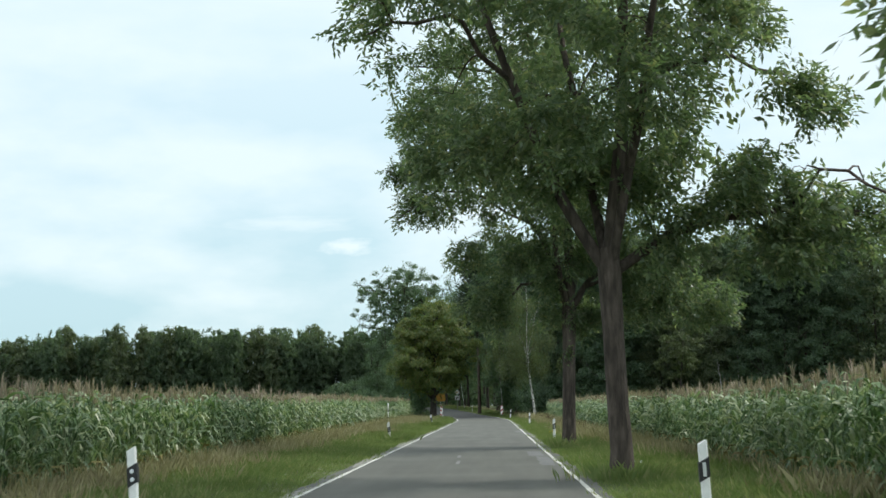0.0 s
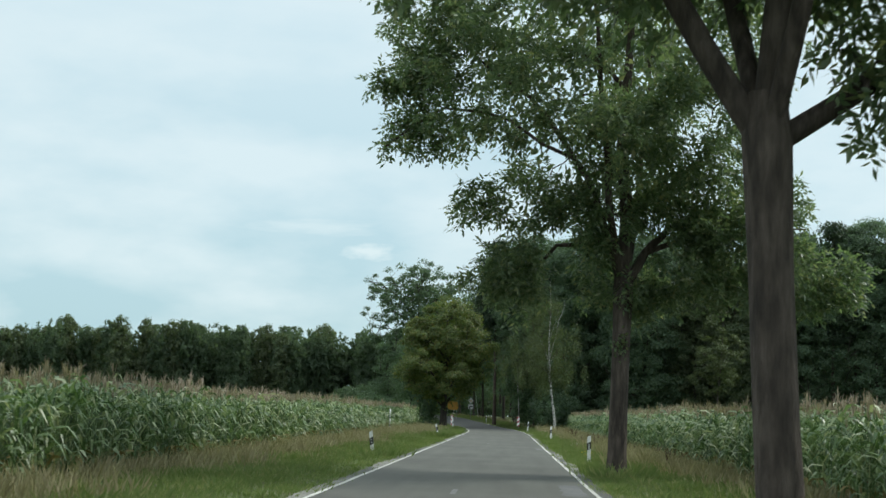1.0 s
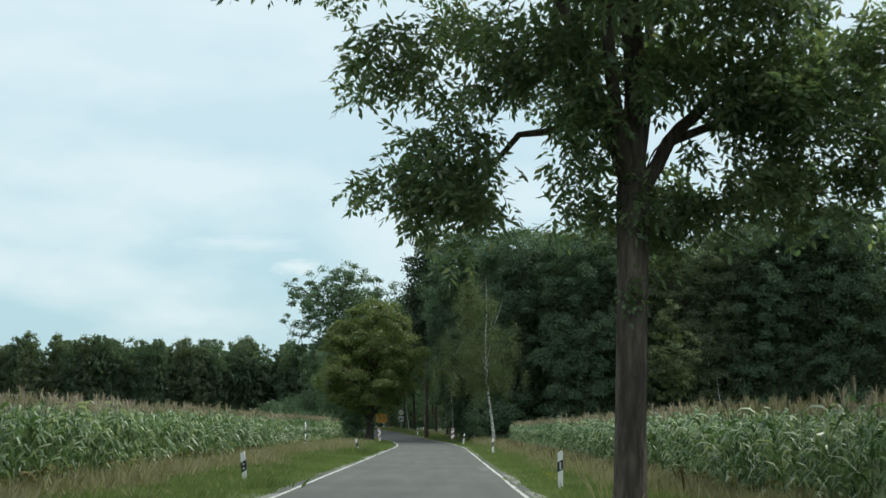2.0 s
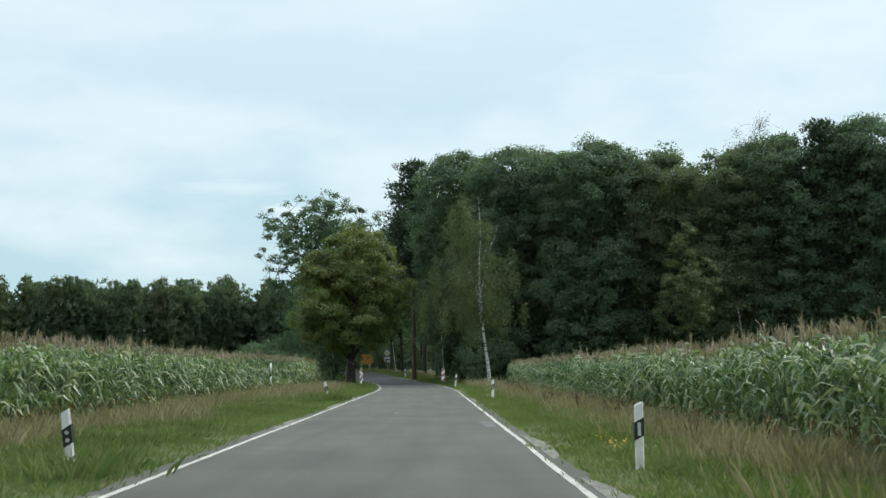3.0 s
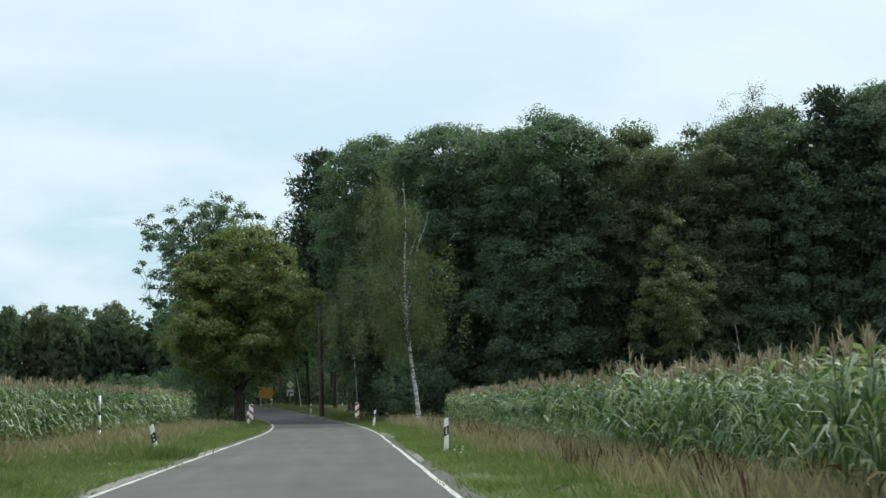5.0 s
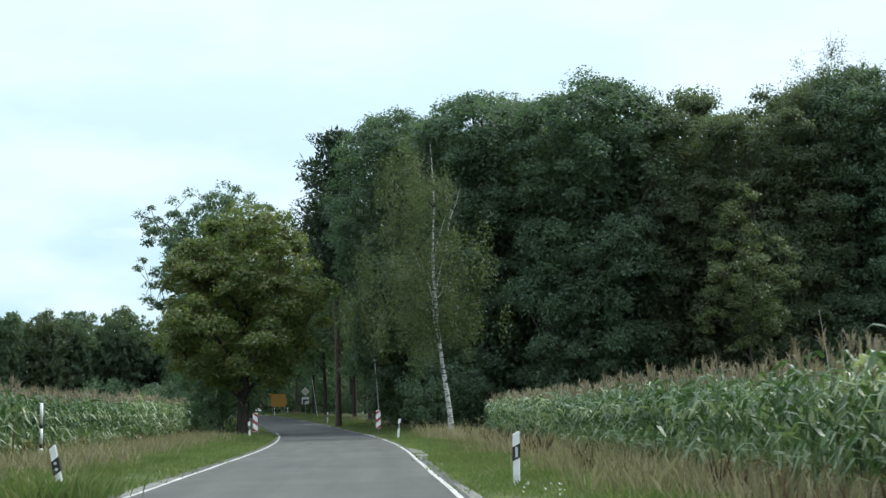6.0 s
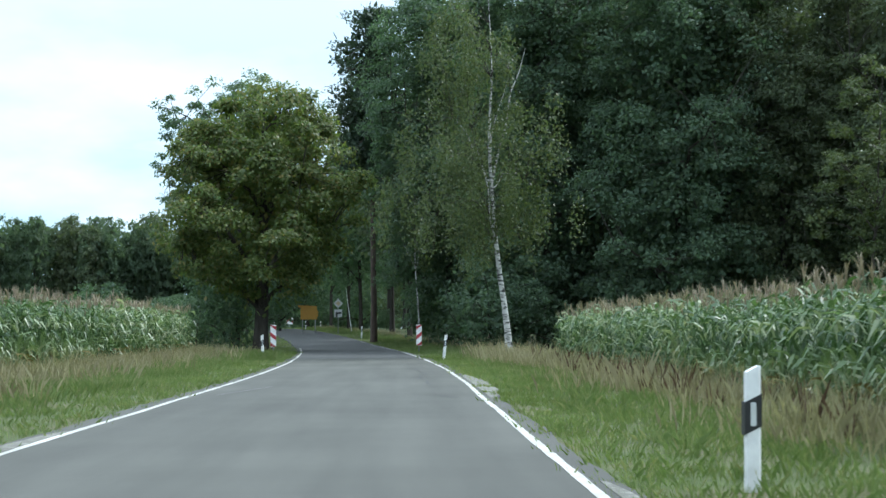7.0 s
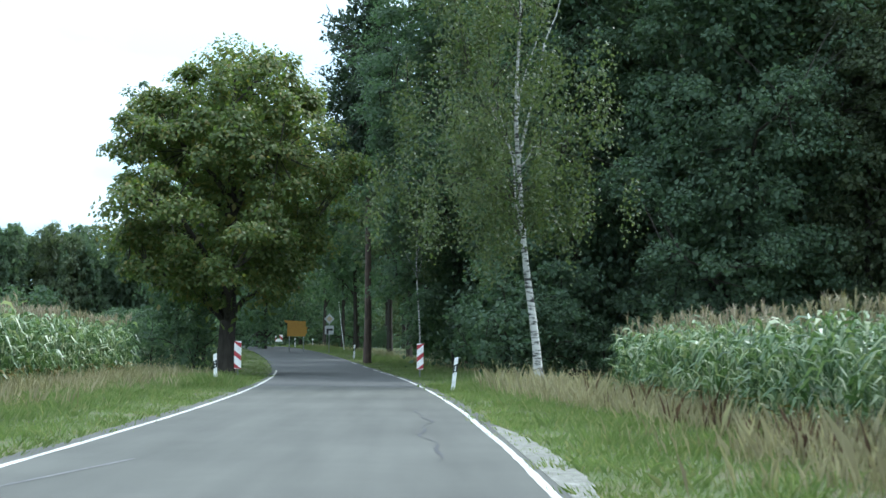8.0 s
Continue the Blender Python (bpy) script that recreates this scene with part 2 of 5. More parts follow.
M_BLACK = paint("black_plastic", (0.018, 0.018, 0.018), 0.5)
M_REFLECT = paint("silver_reflector", (0.75, 0.77, 0.78), 0.2, 0.3)
M_RED = paint("red_sheeting", (0.36, 0.035, 0.045), 0.5)
# this yellow and the sign white are dimmed to carry the wood's shade
M_YELLOW = paint("orange_yellow_sheeting", (0.37, 0.195, 0.020), 0.6)
M_SIGN_SHADED = paint("worn_white_sheeting_in_shade", (0.46, 0.46, 0.45), 0.5, wear=0.25)
M_STEEL = paint("galvanised_steel", (0.32, 0.33, 0.33), 0.5, 0.7)


# ---- mesh helpers ----
def fast_mesh(name, verts, faces, mats, index=None, smooth=False):
    """A mesh from arrays; faces: list of (n, k) arrays of equal k each; index: material of each face."""
    me = bpy.data.meshes.new(name)
    verts = np.asarray(verts, np.float32)
    me.vertices.add(len(verts))
    me.vertices.foreach_set("co", verts.ravel())
    loops = np.concatenate([f.ravel() for f in faces]).astype(np.int32)
    totals = np.concatenate([np.full(len(f), f.shape[1]) for f in faces]).astype(np.int32)
    me.loops.add(len(loops))
    me.loops.foreach_set("vertex_index", loops)
    me.polygons.add(len(totals))
    me.polygons.foreach_set("loop_start", np.r_[0, np.cumsum(totals)[:-1]].astype(np.int32))
    me.polygons.foreach_set("loop_total", totals)
    for m in mats:
        me.materials.append(m)
    if index is not None:
        me.polygons.foreach_set("material_index", np.asarray(index, np.int32))
    me.polygons.foreach_set("use_smooth", np.full(len(totals), smooth, bool))
    me.update(calc_edges=True)
    me.validate()
    return me


def part(name, bm, mat, parent=None, label="", smooth=False):
    me = bpy.data.meshes.new(name)
    bm.to_mesh(me)
    bm.free()
    me.materials.append(mat)
    for f in me.polygons:
        f.use_smooth = smooth
    ob = new(name, me)
    ob.parent = parent
    return tagged(ob, label)


def rect(x0, x1, y0, y1, z0, z1, bevel=0.0):
    bm = bmesh.new()
    bmesh.ops.create_cube(bm, size=1)
    bmesh.ops.transform(bm, verts=bm.verts, matrix=Matrix.LocRotScale(((x0 + x1) / 2, (y0 + y1) / 2, (z0 + z1) / 2), None, (x1 - x0, y1 - y0, z1 - z0)))
    if bevel:
        bmesh.ops.bevel(bm, geom=bm.edges[:], offset=bevel, segments=2, affect="EDGES")
    return bm


def rod(r, z0, z1, x=0.0, y=0.0, sides=10, r2=None):
    bm = bmesh.new()
    bmesh.ops.create_cone(bm, cap_ends=True, segments=sides, radius1=r, radius2=r if r2 is None else r2, depth=z1 - z0)
    bmesh.ops.translate(bm, verts=bm.verts, vec=(x, y, (z0 + z1) / 2))
    return bm


def slab(outline, y0, y1):
    """A plate whose outline lies in x and z, from y0 to y1."""
    bm = bmesh.new()
    front = [bm.verts.new((x, y0, z)) for x, z in outline]
    back = [bm.verts.new((x, y1, z)) for x, z in outline]
    bm.faces.new(front)
    bm.faces.new(back[::-1])
    n = len(outline)
    for i in range(n):
        bm.faces.new((front[i], back[i], back[(i + 1) % n], front[(i + 1) % n]))
    bmesh.ops.recalc_face_normals(bm, faces=bm.faces[:])
    return bm


def tubes(lines, sides=6):
    """Tapered tubes along polylines of (x, y, z, r)."""
    verts, quads, base = [], [], 0
    ang = np.linspace(0, 2 * np.pi, sides, endpoint=False)
    for line in lines:
        line = np.asarray(line, float)
        p, r = line[:, :3], line[:, 3]
        d = np.gradient(p, axis=0)
        d /= np.linalg.norm(d, axis=1, keepdims=True) + 1e-9
        side = np.cross(d, (0.31, 0.87, 0.38))
        side /= np.linalg.norm(side, axis=1, keepdims=True) + 1e-9
        up = np.cross(side, d)
        ring = p[:, None] + r[:, None, None] * (np.cos(ang)[None, :, None] * side[:, None] + np.sin(ang)[None, :, None] * up[:, None])
        verts.append(ring.reshape(-1, 3))
        for i in range(len(p) - 1):
            a = base + i * sides + np.arange(sides)
            b = base + i * sides + (np.arange(sides) + 1) % sides
            quads.append(np.stack([a, b, b + sides, a + sides], 1))
        base += len(p) * sides
    return np.concatenate(verts), np.concatenate(quads)


def leaves(rng, centre, axis, length, width, tilt=1.0):
    """Rhombic leaves from their foot along an axis, each turned at random about it."""
    n = len(centre)
    axis = axis / (np.linalg.norm(axis, axis=1, keepdims=True) + 1e-9)
    other = rng.normal(size=(n, 3)) * (1, 1, 0.45 * tilt)
    side = np.cross(axis, np.cross(axis, other))
    side /= np.linalg.norm(side, axis=1, keepdims=True) + 1e-9
    l, w = np.broadcast_to(length, n)[:, None], np.broadcast_to(width, n)[:, None]
    mid = centre + axis * l * 0.45
    v = np.stack([centre, mid + side * w / 2, centre + axis * l, mid - side * w / 2], 1).reshape(-1, 3)
    return v, np.arange(4 * n).reshape(-1, 4)


def ground_height(y):
    """The land is level, and the road climbs over a low rise where it bends into the wood."""
    y = np.asarray(y, float)
    u = np.clip((y - 195) / 95, 0, 1)
    return 0.12 * np.clip((y - 165) / 60, 0, 1) + 1.25 * u * u * (3 - 2 * u) - 0.5 * np.clip((y - 310) / 60, 0, 1)


def road_centre(y):
    y = np.asarray(y, float)
    return -0.83 - 0.0007 * np.clip(y - 140, 0, None) ** 2


# ---- trees ----
def crown_points(rng, n, profile, spread=0.42, lump=0.18):
    """Places of twigs in a crown. profile: (z, radius) rows; more of them near the outside, with lobes."""
    profile = np.array(profile, float)
    zs = np.linspace(profile[0, 0], profile[-1, 0], 200)
    rs = np.interp(zs, profile[:, 0], profile[:, 1])
    z = rng.choice(zs, n, p=rs / rs.sum()) + rng.normal(size=n) * 0.15
    az = rng.uniform(0, 2 * np.pi, n)
    ph = rng.uniform(0, 6.28, 6)
    lobes = 1 + lump * (np.sin(3 * az + ph[0] + z * 0.7) + 0.7 * np.sin(5 * az + ph[1] - z * 0.9) + 0.6 * np.sin(2 * az + ph[2] + z * 0.35))
    r = np.interp(z, profile[:, 0], profile[:, 1]) * lobes * rng.uniform(0, 1, n) ** spread
    return np.stack([r * np.cos(az), r * np.sin(az), z], 1)


def dome(rng, pts, n, radius, low, high):
    """Closes the top of a crown with twig places on a shallow dome."""
    r, a = radius * rng.uniform(0, 1, n) ** 0.5, rng.uniform(0, 2 * np.pi, n)
    z = low + (high - low) * (1 - (r / radius) ** 2) + rng.normal(size=n) * 0.35
    return np.concatenate([pts, np.stack([r * np.cos(a), r * np.sin(a), z], 1)])


def lumps(rng, centres, k, size):
    """Twig places in a hanging tuft round each branch end."""
    off = np.clip(rng.normal(size=(len(centres) * k, 3)), -1.7, 1.7) * size
    off[:, 2] -= 0.35 * np.hypot(off[:, 0], off[:, 1])
    return np.repeat(centres, k, 0) + off


def limb_lines(rng, trunk, pts, limbs, r_limb, twig_r, fork_z=None, every=1, leaders=()):
    """Limbs from the trunk to well-spread twig places, and a twig to every other place."""
    trunk = np.asarray(trunk, float)
    lines = [trunk]
    far = [int(rng.integers(len(pts)))]
    dist = np.linalg.norm(pts - pts[far[0]], axis=1)
    for _ in range(limbs - 1):
        far.append(int(dist.argmax()))
        dist = np.minimum(dist, np.linalg.norm(pts - pts[far[-1]], axis=1))
    joints = [trunk[len(trunk) // 2:]] if not leaders else []
    for row in leaders:                   # main forks, smoothed and slightly crooked
        row = np.asarray(row, float)
        s = np.linspace(0, len(row) - 1, 3 * len(row))
        fine = np.stack([np.interp(s, np.arange(len(row)), row[:, a]) for a in range(4)], 1)
        fine[2:, :3] += rng.normal(size=(len(fine) - 2, 3)) * 0.05
        fine[1:-1] = (fine[:-2] + fine[1:-1] * 2 + fine[2:]) / 4
        lines.append(fine)
        joints.append(fine[3:])
    for k in far:
        end = pts[k]
        out = np.hypot(*(end[:2] - trunk[len(trunk) // 2, :2]))
        low = fork_z if fork_z else trunk[1, 2] + 0.6 * (pts[:, 2].min() - trunk[1, 2])
        z0 = np.clip(end[2] - out * rng.uniform(0.35, 0.8), low + rng.uniform(0, 0.8), trunk[-2, 2])
        start = np.array([np.interp(z0, trunk[:, 2], trunk[:, a]) for a in range(3)])
        rt = np.interp(z0, trunk[:, 2], trunk[:, 3])
        if leaders:
            pool = np.concatenate([row[: max(4, len(row) * 2 // 3)] for row in joints[: len(leaders)]])
            pick = pool[(np.linalg.norm(pool[:, :3] - end + (0, 0, 0.8), axis=1) + 1.5 * np.clip(pool[:, 2] - end[2], 0, None) + np.hypot(pool[:, 0], pool[:, 1]) * np.clip(end[2] - pool[:, 2], 0, 2) * 0.5).argmin()]
            start, rt = pick[:3], pick[3]
        s = np.linspace(0, 1, 7)[:, None]
        bow = np.array([0, 0, 1.0]) * out * 0.16 * np.sin(np.pi * s)
        p = start + (end - start) * s + bow + rng.normal(size=(7, 3)) * 0.05 * out * s * (1 - s) * 2
        r = np.linspace(min(r_limb, rt * 0.7), twig_r * 1.4, 7)[:, None]
        lines.append(np.c_[p, r])
        joints.append(lines[-1])
    nodes = np.concatenate(joints)
    ends = pts[::every]
    if leaders:                           # the nearest twigs first, so that farther ones branch off from them
        ends = ends[np.argsort([np.linalg.norm(nodes[:, :3] - c, axis=1).min() for c in ends])]
    for c in ends:
        far_off = np.linalg.norm(nodes[:, :3] - c, axis=1)
        if leaders:
            far_off = far_off + np.hypot(nodes[:, 0], nodes[:, 1]) * np.clip(c[2] - nodes[:, 2], 0, 2) * 0.5
        a = nodes[far_off.argmin()]
        if leaders:
            if np.linalg.norm(a[:3] - c) > 3.6:
                continue
            way = c - a[:3]
            s = np.linspace(0, 1, 5)[:, None]
            p = a[:3] + way * s + np.array([0, 0, 0.22]) * np.linalg.norm(way) * np.sin(np.pi * s) + rng.normal(size=(5, 3)) * 0.05 * s
            r0 = min(a[3] * 0.8, twig_r * (0.8 + 0.5 * np.linalg.norm(way)))
            lines.append(np.c_[p, np.linspace(r0, r0 * 0.45, 5)])
            nodes = np.concatenate([nodes, lines[-1][1:]])
            continue
        mid = (a[:3] + c) / 2 + rng.normal(size=3) * 0.08 + (0, 0, 0.1)
        lines.append([(*a[:3], min(a[3] * 0.6, twig_r * 1.6)), (*mid, twig_r), (*c, twig_r * 0.35)])
    return lines


def bunch(rng, pts, core, per, size, leaf, spread, droop, sprays=0):
    """Leaves round every twig place. sprays: leaflets along each leaf stalk, or 0 for single leaves."""
    n = len(pts) * per
    c = np.repeat(pts, per, 0) + np.clip(rng.normal(size=(n, 3)), -1.5, 1.5) * size
    out = c - core
    out[:, 2] *= 0.3
    out /= np.linalg.norm(out, axis=1, keepdims=True) + 1e-6
    axis = out * spread + rng.normal(size=(n, 3)) * 0.8 + (0, 0, -droop)
    if not sprays:
        return leaves(rng, c, axis, rng.uniform(0.7, 1.25, n) * leaf[0], rng.uniform(0.8, 1.2, n) * leaf[1])
    axis /= np.linalg.norm(axis, axis=1, keepdims=True)
    k = np.tile(np.arange(sprays), n)
    c, axis = np.repeat(c, sprays, 0), np.repeat(axis, sprays, 0)
    side = np.cross(axis, (0.1, 0.2, 1.0))
    side /= np.linalg.norm(side, axis=1, keepdims=True) + 1e-6
    foot = c + axis * (k * leaf[0] * 0.32)[:, None]
    way = axis * 0.7 + side * np.where(k % 2, 0.8, -0.8)[:, None] + rng.normal(size=(len(k), 3)) * 0.25
    way[k == sprays - 1] = axis[k == sprays - 1]
    return leaves(rng, foot, way, rng.uniform(0.75, 1.2, len(k)) * leaf[0], rng.uniform(0.8, 1.2, len(k)) * leaf[1], 0.7)


def puffs(rng, pts, core, radius, per, leaf, flat=0.75, loose=0.5, inside=0.55, droop=0.5):
    """Leaves over rounded clumps: they lie like shingles, facing out and up, so that each clump has a lit top and a dark foot."""
    n = len(pts) * per
    d = rng.normal(size=(n, 3))
    d /= np.linalg.norm(d, axis=1, keepdims=True)
    d[:, 2] = np.where(d[:, 2] < -0.35, -d[:, 2], d[:, 2])
    r = np.repeat(rng.uniform(*radius, len(pts)), per)
    c = np.repeat(pts, per, 0)
    out = c - core
    out[:, 2] *= 0.5
    out /= np.linalg.norm(out, axis=1, keepdims=True) + 1e-6
    c = c + d * (r * rng.uniform(inside, 1.12, n))[:, None] * (1, 1, flat)
    normal = d * 0.75 + out * 0.3 + (0, 0, 0.45) + rng.normal(size=(n, 3)) * loose
    normal /= np.linalg.norm(normal, axis=1, keepdims=True)
    way = d * 0.6 + rng.normal(size=(n, 3)) * 0.6 + (0, 0, -droop)
    way -= normal * (way * normal).sum(1, keepdims=True)
    way /= np.linalg.norm(way, axis=1, keepdims=True) + 1e-6
    side = np.cross(normal, way)
    l, w = (rng.uniform(0.7, 1.25, n) * leaf[0])[:, None], (rng.uniform(0.8, 1.2, n) * leaf[1])[:, None]
    mid = c + way * l * 0.42
    v = np.stack([c, mid + side * w / 2, c + way * l, mid - side * w / 2], 1).reshape(-1, 3)
    return v, np.arange(4 * n).reshape(-1, 4)


def tree(name, seed, trunk, pts, bark, leaf_mat, per, size, leaf, limbs=12, r_limb=0.12, twig_r=0.018, spread=0.6, droop=0.35, sprays=0, label="", group="", sides=7, crown_label="", fork_z=None, every=1, fill=5, fill_size=2.6, leaders=(), puff=None, loose=0.5, deep=10, deep_size=2.0, fill_from=-9.0):
    rng = np.random.default_rng(seed)
    root = tagged(new(name), label, "tree", group)
    lines = limb_lines(rng, trunk, pts, limbs, r_limb, twig_r, fork_z, every, leaders)
    if leaders:                           # the main limbs and the thin branching are parts of their own
        k = 1 + len(leaders)
        for one in lines[1:k]:
            v, q = tubes([one], sides)
            new("limb", fast_mesh("limb", v, [q], [bark], smooth=True)).parent = root
        v, q = tubes(lines[k:], 5)
        thin = tagged(new("branching", fast_mesh("branching", v, [q], [bark], smooth=True)), "thin brown branches and twigs", kind="stuff")
        thin.parent = root
        lines = lines[:1]
    v, q = tubes(lines, sides + (3 if leaders else 0))
    wood = new("trunk", fast_mesh("trunk", v, [q], [bark], smooth=True))
    core = np.array([*pts.mean(0)[:2], pts[:, 2].mean()])
    if puff:
        v, q = puffs(rng, pts, core, puff, per, leaf, 0.75, loose, 0.55, droop)
        v2, q2 = puffs(rng, pts, core, (puff[0] * 0.7, puff[1] * 0.7), fill, (leaf[0] * fill_size, leaf[1] * fill_size), 0.75, 0.6, 0.1, droop)
        ax = np.stack([np.interp(pts[:, 2], trunk[:, 2], trunk[:, a]) for a in range(2)] + [pts[:, 2]], 1)
        inner = ax + (pts - ax) * rng.uniform(0.15, 0.68, (len(pts), 1))
        inner[:, 2] -= 0.09 * np.clip(pts[:, 2] - pts[:, 2].min() - 2.0, 0, None)
        q = np.concatenate([q, q2 + len(v)])
        v = np.concatenate([v, v2])
        inner[:, 2] -= np.where(pts[:, 2] > pts[:, 2].min() + 0.78 * np.ptp(pts[:, 2]), 1.3, 0.0)
        if deep:
            v3, q3 = bunch(rng, inner, core, deep, (puff[1] * 0.7,) * 3, (leaf[0] * deep_size, leaf[1] * deep_size), spread, droop)
            q = np.concatenate([q, q3 + len(v)])
            v = np.concatenate([v, v3])
    else:
        v, q = bunch(rng, pts, core, per, size, leaf, spread, droop, sprays)
    if fill and not puff:                              # older, larger leaves inside the crown
        ax = np.stack([np.interp(pts[:, 2], trunk[:, 2], trunk[:, a]) for a in range(2)] + [pts[:, 2]], 1)
        inner = ax + (pts - ax) * rng.uniform(0.25, 0.86, (len(pts), 1))
        inner[:, 2] += rng.uniform(0.0, 0.05, len(pts)) * (core[2] - pts[:, 2])
        inner = inner[pts[:, 2] > fill_from]
        v2, q2 = bunch(rng, inner, core, fill, np.array(size) * 1.3, (leaf[0] * fill_size, leaf[1] * fill_size * 1.25), spread, droop)
        q = np.concatenate([q, q2 + len(v)])
        v = np.concatenate([v, v2])
    crown = new("crown", fast_mesh("crown", v, [q], [leaf_mat]))
    for o in (wood, crown):
        o.parent = root
    if crown_label:
        tagged(crown, crown_label)
    return root


def stem(rng, height, r, lean=(0, 0), wobble=0.05, flare=1.35, n=10, top_r=0.15):
    """A trunk with a flared foot."""
    s = np.linspace(0, 1, n)
    p = np.stack([lean[0] * s, lean[1] * s, height * s], 1)
    p[1:, :2] += np.cumsum(rng.normal(size=(n - 1, 2)) * wobble, 0) * 0.5
    rad = r * (1 - (1 - top_r) * s ** 1.1)
    rows = np.c_[p, rad]
    foot = np.array([[0, 0, -0.15, r * flare], [p[1, 0] * 0.1, p[1, 1] * 0.1, 0.25, r * 1.12]])
    return np.concatenate([foot, rows[1:]])


# ---- ground and road ----
def strip(name, ys, left, right, z, mat, label="", kind="structure", thick=0.0):
    """A ribbon over the land between two edges given at each y."""
    ys, left, right = (np.asarray(a, float) for a in (ys, left, right))
    g = ground_height(ys)
    n = len(ys)
    v = np.concatenate([np.c_[left, ys, g + z], np.c_[right, ys, g + z]])
    i = np.arange(n - 1)
    faces = [np.stack([i, i + n, i + n + 1, i + 1], 1)]
    if thick:
        v = np.concatenate([v, np.c_[left - 0.02, ys, g + z - thick], np.c_[right + 0.02, ys, g + z - thick]])
        faces += [np.stack([i + 1, i + 1 + 2 * n, i + 2 * n, i], 1), np.stack([i + n, i + 3 * n, i + 1 + 3 * n, i + 1 + n], 1)]
    return tagged(new(name, fast_mesh(name, v, faces, [mat])), label, kind=kind)


gx = np.concatenate([np.linspace(-1500, -120, 8), np.linspace(-100, 100, 81), np.linspace(120, 1500, 8)])
gy = np.concatenate([np.linspace(-600, -60, 6), np.linspace(-50, 420, 189), np.linspace(450, 2600, 12)])
GX, GY = np.meshgrid(gx, gy)
GZ = ground_height(GY) - 0.05
near_road = np.abs(GX - road_centre(GY)) < 4.0
rng = np.random.default_rng(5)
GZ = GZ + np.where(near_road, 0, rng.normal(size=GZ.shape) * 0.012)
gi = np.arange(len(gy) - 1)[:, None] * len(gx) + np.arange(len(gx) - 1)[None]
gq = np.stack([gi, gi + 1, gi + 1 + len(gx), gi + len(gx)], -1).reshape(-1, 4)
tagged(new("ground", fast_mesh("ground", np.stack([GX, GY, GZ], -1).reshape(-1, 3), [gq], [M_GROUND], smooth=True)), "grassy level land running out to the horizon", kind="structure")

HALF = 2.62
ys = np.arange(-60, 170.01, 1.0)
rag = np.random.default_rng(8)
strip("road", ys, road_centre(ys) - HALF - 0.12 - rag.uniform(0, 0.10, len(ys)), road_centre(ys) + HALF + 0.10 + rag.uniform(0, 0.12, len(ys)), 0.0, M_ASPHALT, "old grey asphalt country road with ragged edges", thick=0.09)
# from y = 170 the wood's shade is put into the asphalt colour
M_WOOD_SHADE = surface("shade_dark_asphalt", [(0.3, (0.060, 0.061, 0.058)), (0.7, (0.080, 0.081, 0.077))], 3.0, 0.8, 160, 0.5, 0.006, dirt=0.15)
ys2 = np.arange(170, 420.1, 2.0)
strip("road_in_wood", ys2, road_centre(ys2) - HALF - 0.1, road_centre(ys2) + HALF + 0.1, 0.0, M_WOOD_SHADE, "asphalt road curving into the wood, darkened in colour for tree shade", thick=0.09)


def edge_line(side, y0, y1):
    y = np.arange(y0, y1, 0.5)
    wob = np.interp(y, np.arange(y0 - 5, y1 + 5, 3.0), np.random.default_rng(3 + side).uniform(-0.014, 0.014, len(np.arange(y0 - 5, y1 + 5, 3.0))))
    c = road_centre(y) + side * (HALF - 0.12) + wob
    w = 0.046 + np.random.default_rng(9 + side).uniform(-0.010, 0.006, len(y))
    return strip("edge_line", y, c - w, c + w, 0.004, M_LINE, "worn white painted edge line along the road")


edge_line(-1, -60, 199)
edge_line(1, -60, 186)
for a in (188.5, 193.5, 199.5, 207.0, 216.0):
    edge_line(1, a, a + 3.6)
# worn centre dashes, patches, a tar seam and gravel beside the paving
for a, b, x in ((40.6, 43.0, -0.93), (45.5, 47.4, -1.0), (96.0, 97.0, -1.0), (22.0, 24.0, -0.95)):
    y = np.linspace(a, b, 6)
    strip("centre_dash", y, x - 0.05 + 0 * y, x + 0.05 + 0 * y, 0.004, M_WORN, "faded worn centre dash on the asphalt")
for a, b, x0, x1 in ((39.2, 45.5, 1.20, 1.56), (46.0, 50.5, 1.05, 1.50), (84.5, 88.0, 1.25, 1.55)):
    y = np.linspace(a, b, 12)
    rr = np.random.default_rng(int(a))
    strip("asphalt_patch", y, x0 + rr.uniform(-0.05, 0.05, 12), x1 + rr.uniform(-0.03, 0.03, 12), 0.003, M_PATCH, "paler asphalt repair patch at the road edge")
y = np.linspace(139.6, 153, 34)
seam = 0.80 + 0.09 * np.sin(y * 0.9) + 0.05 * np.sin(y * 2.3)
wide = 0.016 + 0.011 * np.sin(y * 1.7) + 0.006 * np.sin(y * 5.1)
strip("tar_seam", y, seam - wide, seam + wide, 0.004, M_TAR, "thin dark tar seam in the asphalt")
sx = np.linspace(134.15, 134.95, 8)
strip("tar_seam", sx, 1.20 - (sx - 134.15) * 0.36, 1.27 - (sx - 134.15) * 0.36, 0.004, M_TAR, "thin dark tar seam in the asphalt")


